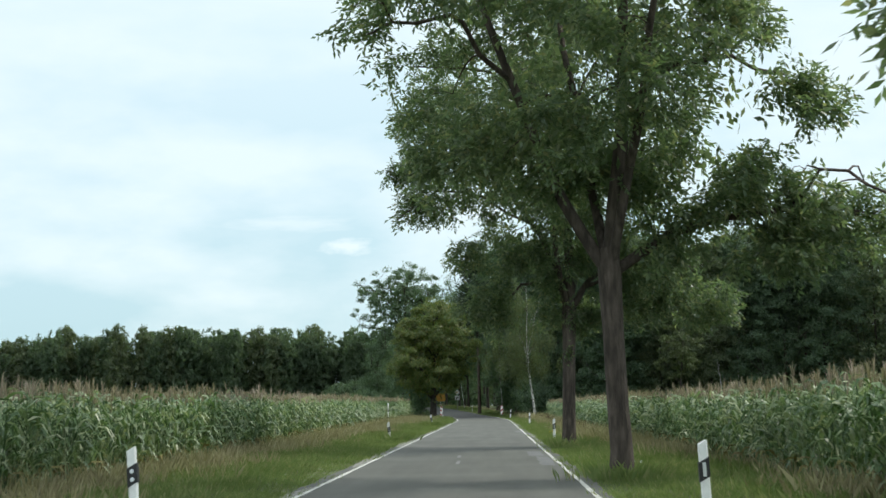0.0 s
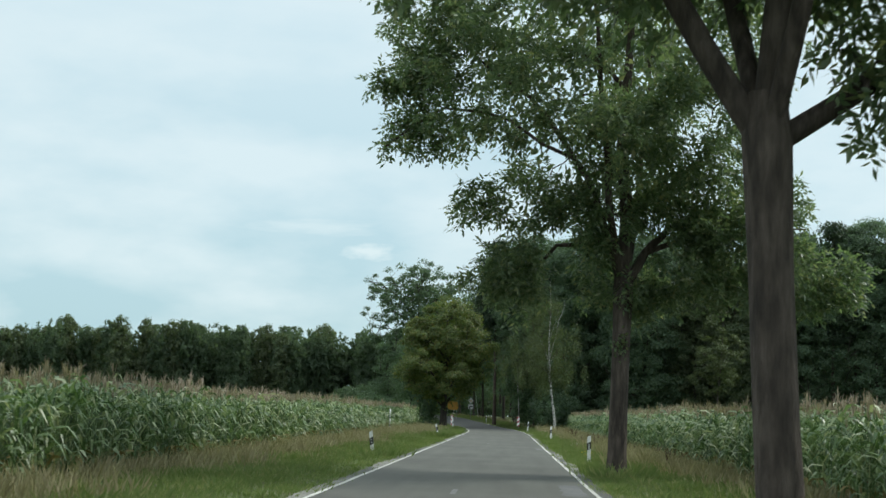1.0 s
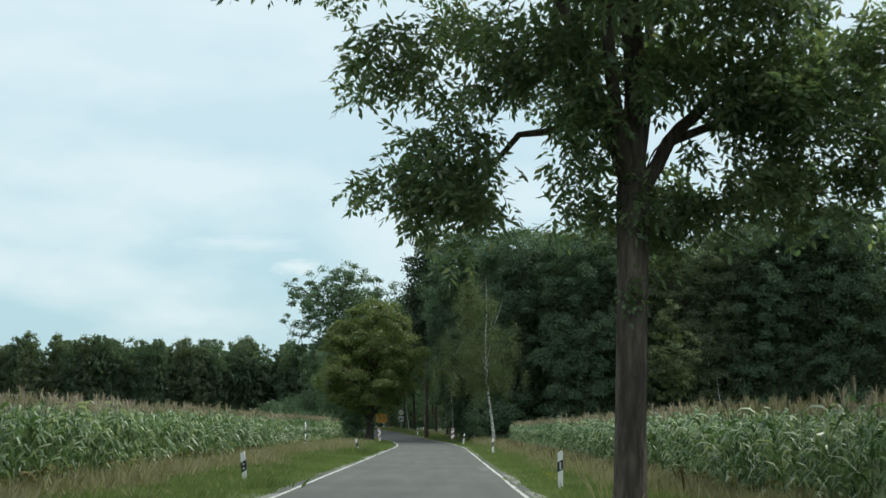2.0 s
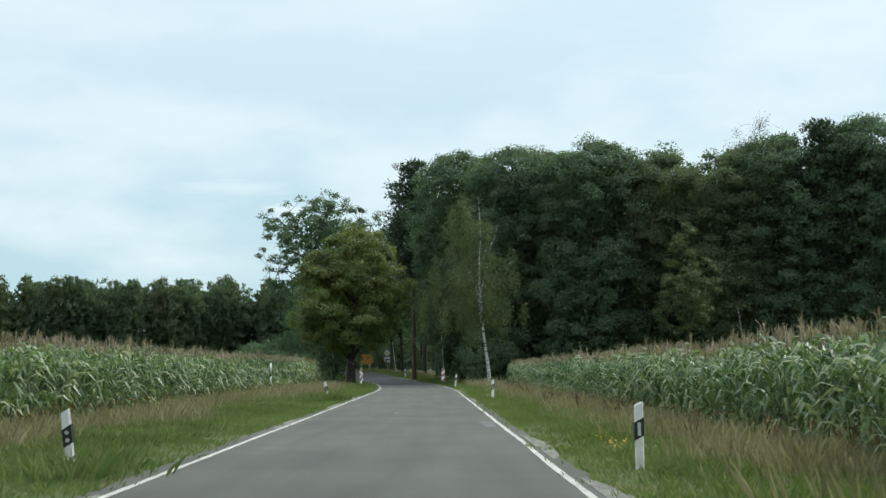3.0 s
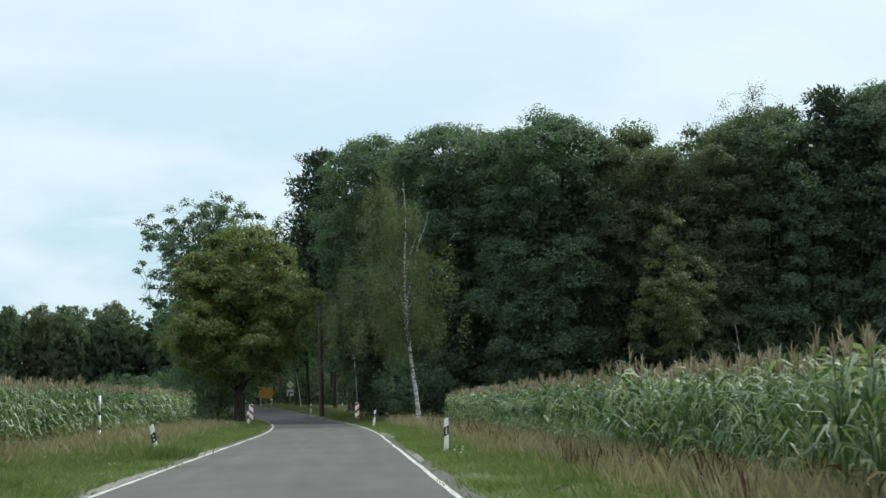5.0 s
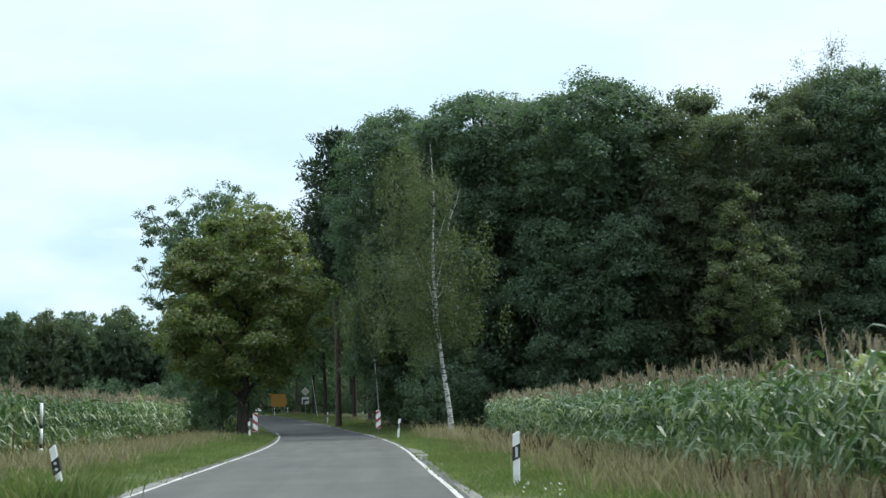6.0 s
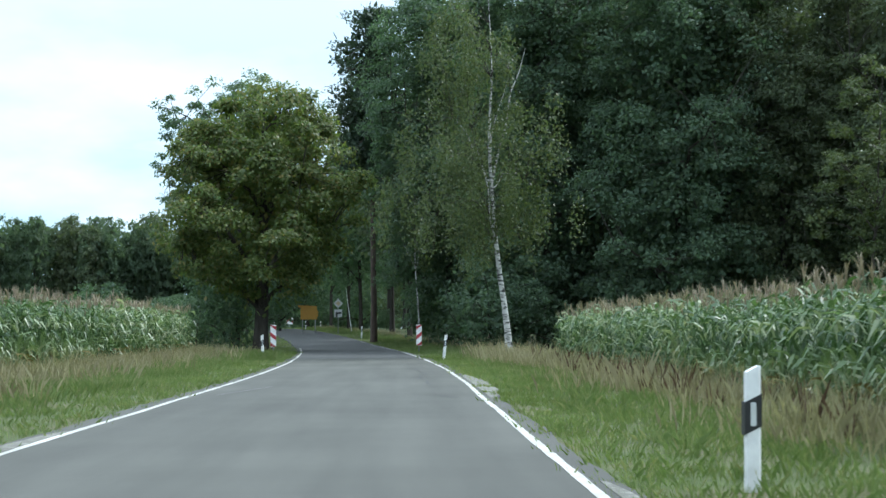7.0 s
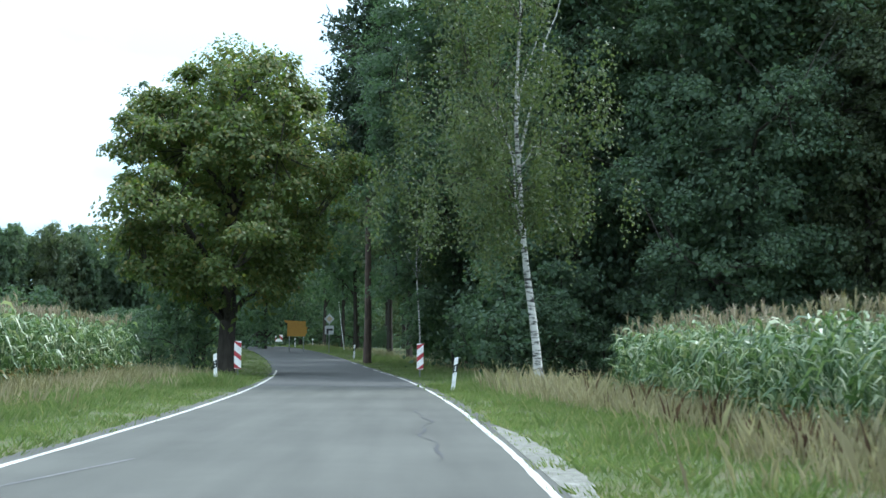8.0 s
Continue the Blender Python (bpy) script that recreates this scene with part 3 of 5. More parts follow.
def gravel_edge(a, b, x, w, side):
    y = np.linspace(a, b, max(8, int((b - a) * 2.5)))
    s = np.sin(np.linspace(0, np.pi, len(y))) ** 0.6
    rr = np.random.default_rng(int(a * 3 + 7))
    inner = x + 0 * y
    outer = x + side * (0.04 + w * s * rr.uniform(0.85, 1.08, len(y)))
    lo, hi = (inner, outer) if side > 0 else (outer, inner)
    return strip("gravel_shoulder", y, lo, hi, 0.006, M_GRAVEL, "pale gravel washed out beside the paving", thick=0.06)


for a, b, x, w, s in ((134.0, 147.0, 1.79, 0.34, 1), (39, 51, -3.40, 0.22, -1), (20, 30, -3.40, 0.2, -1), (57, 66, -3.40, 0.25, -1), (72, 80, 1.80, 0.22, 1),
                      (60, 68, 1.80, 0.25, 1), (100, 112, -3.40, 0.2, -1), (118, 126, -3.40, 0.22, -1), (112, 120, 1.80, 0.15, 1), (84, 92, -3.4, 0.2, -1)):
    gravel_edge(a, b, x, w, s)


# ---- maize ----
def blade(rng, foot, az, rise, reach, width, segs=3, droop=1.0):
    """One arching leaf as a strip of quads, creased by a turn along its length."""
    s = np.linspace(0, 1, segs + 1)
    d = np.array([np.cos(az), np.sin(az)])
    h = rise * np.sin(np.minimum(s * 1.25, 1.0) * np.pi * 0.62) / np.sin(np.pi * 0.62) - droop * reach * np.clip(s - 0.45, 0, None) ** 1.6
    p = np.c_[foot[0] + d[0] * reach * s, foot[1] + d[1] * reach * s, foot[2] + h]
    w = width * np.array([0.55, 1.0, 0.8, 0.06])[: segs + 1] * 0.5
    side = np.array([-d[1], d[0], 0]) + rng.normal(size=3) * 0.38
    v = np.stack([p - side * w[:, None], p + side * w[:, None]], 1).reshape(-1, 3)
    i = np.arange(segs) * 2
    return v, np.stack([i, i + 1, i + 3, i + 2], 1)


def maize_template(seed, low=True, top=True):
    rng = np.random.default_rng(seed)
    V, F, I, base = [], [], [], 0

    def add(v, f, m):
        nonlocal base
        V.append(v)
        F.append(f + base)
        I.append(np.full(len(f), m))
        base += len(v)

    h = 1.62
    v, q = tubes([[(0, 0, 0, 0.016), (rng.normal() * 0.02, rng.normal() * 0.02, 0.9, 0.013), (rng.normal() * 0.04, rng.normal() * 0.04, h + 0.05, 0.006)]], 3)
    add(v, q, 0)
    az = rng.uniform(0, 6.28)
    for k, z in enumerate(np.linspace(0.22 if low else 0.95 if top else 1.1, h - 0.05, 13 if low else 5 if top else 4)):
        az += np.pi + rng.normal() * 0.35
        t = z / h
        reach = rng.uniform(0.25, 0.46) * (0.75 + 0.6 * np.sin(np.pi * min(t, 0.9)))
        v, q = blade(rng, (0, 0, z), az, rng.uniform(0.16, 0.34) * ((0.7 + 0.7 * t) if t < 0.72 else 0.42), reach, rng.uniform(0.042, 0.064), droop=rng.uniform(0.5, 1.7))
        add(v, q, 1 if z < 0.35 and rng.random() < 0.4 else 0)
    if low and rng.random() < 0.8:      # cob in its husk
        z, a = rng.uniform(0.75, 0.95), rng.uniform(0, 6.28)
        d = np.array([np.cos(a), np.sin(a)]) * 0.08
        v, q = tubes([[(0, 0, z, 0.014), (d[0] * 0.6, d[1] * 0.6, z + 0.10, 0.028), (d[0], d[1], z + 0.24, 0.008)]], 4)
        add(v, q, 0)
    for k in range(6 if top else 5):     # tassel
        a, out = rng.uniform(0, 6.28), (0.0 if k == 0 else rng.uniform(0.03, 0.15))
        l = rng.uniform(0.19, 0.33)
        s = np.array([-np.sin(a), np.cos(a), 0]) * (0.0052 if top else 0.0088)
        p0, p1, p2 = np.array([0, 0, h]), np.array([np.cos(a) * out * 0.5, np.sin(a) * out * 0.5, h + l * 0.65]), np.array([np.cos(a) * out, np.sin(a) * out, h + l * (1.0 if k == 0 else 0.85)])
        add(np.array([p0 - s, p0 + s, p1 - s * 1.5, p1 + s * 1.5, p2 - s * 0.5, p2 + s * 0.5]), np.array([[0, 1, 3, 2], [2, 3, 5, 4]]), 2)
    return np.concatenate(V), np.concatenate(F), np.concatenate(I)


def scatter(templates, places, turn, scale, squash=None, lean=None):
    """Copies of templates joined into one set of arrays."""
    V, F, I, base = [], [], [], 0
    pick = np.arange(len(places)) % len(templates)
    for k, (tv, tf, ti) in enumerate(templates):
        m = pick == k
        n = int(m.sum())
        if not n:
            continue
        c, s = np.cos(turn[m])[:, None], np.sin(turn[m])[:, None]
        sc = scale[m][:, None]
        x, yy, z = tv[None, :, 0] * sc, tv[None, :, 1] * sc, tv[None, :, 2] * sc
        if squash is not None:
            z = z * squash[m][:, None]
        v = np.stack([c * x - s * yy, s * x + c * yy, z], -1)
        if lean is not None:
            v[..., :2] += lean[m][:, None] * z[..., None]
        v = v + places[m][:, None]
        V.append(v.reshape(-1, 3))
        F.append((tf[None] + base + (np.arange(n) * len(tv))[:, None, None]).reshape(-1, tf.shape[1]))
        I.append(np.tile(ti, n))
        base += n * len(tv)
    return np.concatenate(V), np.concatenate(F), np.concatenate(I)


FULL = [maize_template(s) for s in range(14)]
UPPER = [maize_template(100 + s, low=False) for s in range(10)]
TOPS = [maize_template(120 + s, low=False, top=False) for s in range(8)]


def maize_field(name, side, edge, y0, y1, height, seed, label, single):
    rng = np.random.default_rng(seed)
    pieces = []
    V, F, I, base = [], [], [], 0
    for row in range(44):                 # close rows at the edge, thinner ones deep in the field
        step = 0.16 if row < 2 else 0.25 if row < 5 else 0.45 if row < 24 else 0.8
        deep = row * 0.72 if row < 24 else 17.3 + (row - 24) * 1.44
        y = np.arange(y0, y1, step)
        y = y + rng.normal(size=len(y)) * 0.05
        x = edge(y) + side * deep + rng.normal(size=len(y)) * 0.06
        if row == 0:
            keep = rng.random(len(y)) < 0.88
            x, y = x[keep], y[keep]
        # the far headland is rounded off
        keep = y < y1 - 0.04 * np.clip(3 - row, 0, None) ** 2 - rng.uniform(0, 0.4, len(y))
        x, y = x[keep], y[keep]
        drift = np.interp(y, np.arange(y0, y1 + 6, 3.0), rng.normal(size=len(np.arange(y0, y1 + 6, 3.0))) * 0.03)
        sc = height(y) / 1.86 * (1 + drift + rng.normal(size=len(y)) * 0.05)
        sc = sc * (1.0 if row < 2 else 0.97)
        if row == 0:                      # the plants that stand clear at the front are pieces of their own
            near = (y > single[0]) & (y < single[1])
            for px, py, ps in zip(x[near], y[near], sc[near]):
                pieces.append((px, py, ps, rng.uniform(0, 360)))
            x, y, sc = x[~near], y[~near], sc[~near]
        pl = np.c_[x, y, ground_height(y) - 0.05]
        v, f, i = scatter(FULL if row < 2 else UPPER if row < 5 else TOPS, pl, rng.uniform(0, 6.28, len(y)), sc, lean=rng.normal(size=(len(y), 2)) * 0.05)
        V.append(v)
        F.append(f + base)
        I.append(i)
        base += len(v)
    me = fast_mesh(name, np.concatenate(V), [np.concatenate(F)], [M_MAIZE, M_DRYLEAF, M_TASSEL], np.concatenate(I))
    field = tagged(new(name, me), label, "maize", kind="stuff")
    for k, (px, py, ps, turn) in enumerate(pieces):
        o = new("maize_plant", PLANTS[k % len(PLANTS)])
        o.parent = field
        o.matrix_basis = Matrix.LocRotScale((px, py, -0.05), Euler((rng.normal() * 0.04, rng.normal() * 0.04, radians(turn))), (ps,) * 3)
    return field


fy = np.arange(14, 163.1, 4.0)
strip("field_soil", fy, 5.75 + 0 * fy, 53 + 0 * fy, -0.012, M_TILTH, "bare brown soil under the maize")
fy = np.arange(14, 182.1, 4.0)
strip("field_soil", fy, -56 + 0 * fy, -8.3 - np.interp(fy, (60, 140), (0.0, 1.6)), -0.012, M_TILTH, "bare brown soil under the maize")
PLANTS = [fast_mesh("maize_plant", v, [f], [M_MAIZE, M_DRYLEAF, M_TASSEL], i) for v, f, i in FULL]
maize_field("maize_field", 1, lambda y: 6.0 + 0 * y, 14, 163, lambda y: 1.97 - 0.0006 * y + np.interp(y, (15, 24, 40), (0.22, 0.14, 0.0)), 21, "tall green maize with tan tassels beside the verge", (112, 138))
maize_field("maize_field", -1, lambda y: -8.5 - np.interp(y, (60, 140, 183), (0.0, 1.6, 1.4)), 14, 182, lambda y: 1.95 + 0.0019 * np.clip(y, 0, None), 22, "tall green maize with brown tassels behind a grassy verge", (134, 160))


# ---- trees by the road ----
def roadside_tree(x, y, seed, profile, fork, leaders, clumps, n, r, label, shift=-0.4, bare=None, tuft=(0.50, 0.50, 0.34), openings=()):
    """A trunk that forks into a few crooked main limbs under a loose crown of hanging tufts of feathered leaves."""
    rng = np.random.default_rng(seed)
    ends = crown_points(rng, n, profile, 0.36, 0.10) + (shift, 0, 0)
    ends = ends[(np.hypot(ends[:, 0], ends[:, 1]) > 1.5) | (ends[:, 2] > max(fork[2] + 1.9, 6.5))]   # open round the fork
    if bare:                              # a thinly leaved side: beyond x, below z, the share that is kept
        ends = ends[(ends[:, 0] < bare[0]) | (ends[:, 2] > bare[1]) | (rng.random(len(ends)) < bare[2])]
    for cx, cy, cz, sx, sz, k in clumps:
        ends = np.concatenate([ends, np.array([cx, cy, cz]) + np.clip(rng.normal(size=(k, 3)), -1.3, 1.3) * (sx, max(sx, 0.4), sz)])
    pts = lumps(rng, ends, 5, tuft)
    for ox, oz, rx, rz in openings:       # openings between the branches: middle and half size, across and up
        pts = pts[((pts[:, 0] - ox) / rx) ** 2 + ((pts[:, 2] - oz) / rz) ** 2 > 1]
    fx, fy, fz = fork
    trunk = np.array([(0, 0, -0.2, r * 1.45), (0, 0, 0.12, r * 1.18), (0.01, 0, 0.6, r * 1.02), (fx * 0.3, fy * 0.3, fz * 0.35, r * 0.97), (fx * 0.7, fy * 0.7, fz * 0.7, r * 0.95), (fx, fy, fz, r * 1.08), (fx, fy, fz + 0.45, r * 0.8)])
    rows = [[(fx, fy, fz - 0.1, r * w)] + [(fx + dx, fy + dy, z, r * w * q) for (dx, dy, z), q in zip(way, (0.86, 0.66, 0.44, 0.16))] for w, way in leaders]
    t = tree("roadside_tree", seed, trunk, pts, M_BARK, M_ASH, 13, (0.17, 0.17, 0.15), (0.170, 0.066), 14, 0.08, 0.020, 0.55, 0.75, 7, label, "trees along the road", 9, "", None, 2, 8, 1.35, rows, fill_from=fork[2] + 2.0)
    t.location = (x, y, -0.05)
    return t


FORKED = [(0.60, ((-1.1, 0.1, 5.95), (-1.95, 0.2, 8.3), (-2.9, 0.3, 11.0), (-3.3, 0.3, 13.6))), (0.78, ((0.32, 0.0, 6.5), (0.42, 0.1, 9.2), (0.5, 0.2, 12.2), (0.4, 0.2, 15.6))),
         (0.52, ((1.2, 0.2, 5.0), (2.3, 0.3, 5.36), (4.0, 0.4, 5.6), (5.6, 0.5, 5.5))), (0.48, ((-0.4, 1.1, 6.8), (-0.6, 2.4, 9.0), (-0.8, 4.0, 11.0), (-1.0, 4.6, 13.0))),
         (0.46, ((0.5, -1.0, 6.8), (0.8, -2.3, 8.8), (1.0, -3.6, 11.0), (1.2, -4.2, 13.0)))]
TURNED = [(0.52, ((-0.5, -0.2, 6.2), (-0.9, -0.3, 7.6), (-2.2, -0.2, 9.4), (-4.2, 0.0, 11.0))), (0.82, ((0.0, 0.0, 6.8), (-0.1, 0.1, 9.2), (0.2, 0.2, 12.2), (0.3, 0.2, 15.6))),
          (0.50, ((0.7, 0.1, 5.9), (1.2, 0.2, 6.5), (2.4, 0.2, 6.6), (4.6, 0.3, 6.4))), (0.44, ((0.4, 1.1, 6.8), (0.7, 2.4, 9.0), (0.9, 4.0, 11.0), (1.0, 4.6, 13.0))),
          (0.44, ((-0.5, -1.0, 6.8), (-0.7, -2.3, 8.8), (-1.0, -3.6, 11.0), (-1.2, -4.2, 13.0)))]
roadside_tree(2.60, 32.5, 31, [(6.4, 2.4), (7.2, 3.5), (8.5, 4.2), (10.0, 4.7), (12.5, 5.2), (15.0, 4.4), (17.0, 1.5)], (-0.15, 0.0, 4.28), FORKED,
              [(3.3, 0.1, 5.3, 0.6, 0.3, 6), (4.6, 0.2, 5.3, 0.6, 0.4, 8), (3.6, 0.2, 6.2, 1.0, 0.3, 8), (1.3, -0.3, 4.9, 0.2, 0.2, 1), (3.9, 0.0, 8.4, 0.25, 0.5, 4), (2.3, 0.2, 7.0, 0.6, 0.3, 4),
               (-3.2, 0.0, 6.8, 0.6, 0.25, 4), (1.7, 0.2, 5.7, 0.4, 0.3, 4), (0.9, 0.3, 6.7, 0.4, 0.3, 3), (-1.3, 0.2, 6.8, 0.5, 0.3, 4)], 175, 0.235, "large roadside tree with a grey-brown trunk forking into thick limbs", -0.5, (1.9, 9.6, 0.25), (0.34, 0.34, 0.28), [(2.7, 7.4, 0.95, 0.55), (2.9, 8.9, 0.6, 0.5), (4.6, 6.9, 0.8, 0.45)])
second = roadside_tree(2.74, 56.6, 32, [(7.0, 2.2), (7.8, 3.3), (8.8, 4.3), (10.5, 5.6), (13.0, 5.8), (15.5, 4.4), (17.5, 1.8)], (0.10, 0.0, 4.9), TURNED,
              [(-3.5, 0.0, 7.0, 0.3, 0.25, 5), (-2.9, -0.2, 5.45, 0.42, 0.28, 7), (-2.2, 0.2, 5.1, 0.25, 0.22, 4), (2.0, -0.3, 6.4, 0.45, 0.3, 7), (3.3, -0.2, 6.2, 0.5, 0.35, 6), (-0.7, -0.3, 6.1, 0.25, 0.3, 4), (-0.6, 0.3, 5.1, 0.12, 0.2, 2), (1.2, 0.4, 5.1, 0.4, 0.28, 7),
               (2.8, 0.0, 5.3, 0.6, 0.3, 8), (5.1, 0.2, 5.3, 0.6, 0.4, 9), (4.0, 0.5, 7.0, 1.0, 0.3, 8), (-2.2, 0.0, 7.0, 0.9, 0.2, 5), (1.8, 0.0, 7.0, 1.0, 0.25, 5), (-5.0, 0.2, 8.9, 0.5, 0.3, 5), (-5.6, 0.0, 10.9, 0.5, 0.6, 6)], 180, 0.245, "large roadside tree with drooping lower branches and pointed green leaves", -0.6, None, (0.34, 0.34, 0.28), [(-1.35, 5.3, 0.5, 1.05), (-3.4, 6.4, 0.6, 0.42), (0.6, 5.9, 0.45, 0.5), (-4.6, 5.6, 0.6, 0.5), (-2.5, 7.1, 0.35, 0.3)])
rng = np.random.default_rng(34)
c = rng.normal(size=(110, 3)) * (0.10, 0.06, 0.17) + (0.04, -0.27, 3.35)
v, q = leaves(rng, c, rng.normal(size=(110, 3)) * 0.6 + (0, -0.5, -0.3), rng.uniform(0.09, 0.15, 110), rng.uniform(0.05, 0.08, 110))
shoot = tagged(new("trunk_shoot", fast_mesh("trunk_shoot", v, [q], [M_ASH])), "leafy shoots sprouting from the trunk", kind="stuff")
shoot.parent = second
roadside_tree(4.7, 10.5, 33, [(7.8, 2.0), (9.0, 4.0), (12, 5.4), (15, 4.2), (17, 1.2)], (0.0, 0.1, 5.6), [(0.8, ((0.0, 0.0, 7.5), (0.1, 0.1, 10.0), (0.2, 0.2, 13.0), (0.3, 0.2, 16.0))), (0.45, ((-0.7, 0.6, 5.9), (-1.3, 1.1, 5.8), (-1.4, 1.5, 5.6), (-1.4, 1.6, 5.0)))],
              [(-1.36, 1.6, 4.60, 0.08, 0.22, 5)], 20, 0.24, "large roadside tree with a hanging leafy branch", 0.3, None, (0.16, 0.16, 0.18))

# yellowing dense tree where the road bends
rng = np.random.default_rng(41)
pts = crown_points(rng, 270, [(3.0, 2.6), (4.2, 4.4), (6.0, 5.2), (9.0, 5.0), (11.5, 3.8), (13.2, 2.6), (14.4, 1.0)], 0.28, 0.13)
pts[:, 0] += np.interp(pts[:, 2], (3, 6.5, 9, 13), (-0.5, -0.5, 0.4, 0.4))      # the crown leans over the road
t = tree("chestnut_tree", 41, stem(rng, 13.0, 0.42, (0.2, 0), 0.08, 1.3, 12, 0.1), pts, M_BARK_DARK, M_CHEST, 190, (0.95, 0.95, 0.24), (0.20, 0.125), 14, 0.16, 0.02, 0.7, 0.6, 0, "dense rounded tree with yellowing green leaves beside the bend", crown_label="yellowing leafy crown", fill=40, fill_size=1.5, puff=(0.45, 1.15), loose=0.5)
t.location = (-7.3, 190.5, float(ground_height(190.5)) - 0.05)

# loose tall tree behind it
rng = np.random.default_rng(42)
pts = crown_points(rng, 420, [(6.0, 4.0), (10.0, 6.6), (15.0, 7.4), (18.0, 8.2), (20.3, 6.6), (22.0, 4.2), (23.3, 1.6)], 0.38, 0.15)
t = tree("loose_tree", 42, stem(rng, 20.6, 0.35, (0.3, 0), 0.12, 1.3, 12, 0.1), pts, M_BARK_DARK, M_OAK, 64, (0.50, 0.50, 0.36), (0.26, 0.17), 16, 0.15, 0.03, 0.6, 0.4, 0, "tall loose-crowned dark green tree behind the bend", fill=14, fill_size=1.5, puff=(0.4, 0.95))
t.location = (-13.8, 246.0, float(ground_height(246)) - 0.05)


def birch(x, y, seed, height, top, n, crown, label, r=0.15, name="birch_tree", per=40, fork=0.5, bark=None, shift=0.0, bend=None):
    """A birch: white stem that forks, thin white limbs, hanging sprays of small leaves."""
    rng = np.random.default_rng(seed)
    s = np.linspace(0, 1, 14)
    p = np.c_[top[0] * s ** 1.15 + 0.06 * np.sin(s * 11), top[1] * s, height * s]
    if bend:                              # sideways way of the stem at even heights
        p[:, 0] = np.interp(s, np.linspace(0, 1, len(bend)), bend) + 0.04 * np.sin(s * 17)
    line = np.c_[p, r * (1 - 0.93 * s ** 0.85)]
    line[0, 3] = r * 1.35
    line[0, 2] = -0.15
    lines = [line]
    k = int(14 * fork)
    a = line[k]
    for dx, dy, dz, f in ((1.4, 0.4, 5.2, 0.7), (-1.0, -0.3, 4.0, 0.5), (1.2, -0.5, -0.6, 0.4), (-1.7, 0.2, 2.2, 0.4), (0.9, 0.6, 3.2, 0.45)):
        u = np.linspace(0, 1, 6)[:, None]
        b = line[max(3, k - rng.integers(0, 4))]
        q = b[:3] + np.array([dx, dy, dz + 0.8]) * u * np.array([1, 1, 1]) + np.array([0, 0, 0.5]) * np.sin(np.pi * u) + rng.normal(size=(6, 3)) * 0.05
        lines.append(np.c_[q, b[3] * f * (1 - 0.85 * u)])
    pts = crown_points(rng, n, crown, 0.45, 0.34)
    pts[:, 0] += np.interp(pts[:, 2], p[:, 2], p[:, 0]) + shift
    pts = pts[np.hypot(pts[:, 0] - np.interp(pts[:, 2], p[:, 2], p[:, 0]), pts[:, 1]) > 0.25 * crown[1][1]]
    nodes = np.concatenate(lines)
    nodes = nodes[nodes[:, 2] > crown[0][0] * 0.8]
    white = list(lines)
    thin = []
    for c in pts:
        b = nodes[(np.linalg.norm(nodes[:, :3] - c - (0, 0, -0.8), axis=1)).argmin()]
        thin.append([(*b[:3], 0.016), *[(*(b[:3] + (c - b[:3]) * u + np.array([0, 0, 0.45 * np.sin(np.pi * u)])), 0.013 * (1 - u * 0.6)) for u in (0.35, 0.7)], (*c, 0.005)])
    root = tagged(new(name), label, "tree", "birches")
    v, q = tubes(white, 8)
    o1 = tagged(new("trunk", fast_mesh("trunk", v, [q], [bark or M_BIRCH_BARK], smooth=True)), "" if bark else "white bark with black scars")
    v, q = tubes(thin, 4)
    o2 = new("branching", fast_mesh("branching", v, [q], [M_BARK_DARK]))
    m = len(pts) * per
    hang = rng.uniform(0, 1, m) ** 1.2 * np.repeat(rng.uniform(0.6, 2.4, len(pts)), per)
    c = np.repeat(pts, per, 0) + rng.normal(size=(m, 3)) * (0.24, 0.24, 0.25) - np.c_[np.zeros((m, 2)), hang]
    v, q = leaves(rng, c, rng.normal(size=(m, 3)) * 0.6 + (0, 0, -0.8), rng.uniform(0.10, 0.15, m), rng.uniform(0.07, 0.105, m), 0.5)
    o3 = new("crown", fast_mesh("crown", v, [q], [M_BIRCH]))
    for o in (o1, o2, o3):
        o.parent = root
    root.location = (x, y, float(ground_height(y)) - 0.05)
    return root


birch(4.75, 172.0, 51, 15.3, (-0.7, 0.6), 160, [(5.2, 1.9), (6.6, 3.0), (8.6, 3.3), (11.0, 2.9), (14.0, 1.9), (16.4, 0.6)], "white-stemmed birch with thin hanging green sprays beside the verge", 0.155, per=150, fork=0.5, shift=-0.75, bend=(0, -0.4, -0.8, -0.68, -0.75))

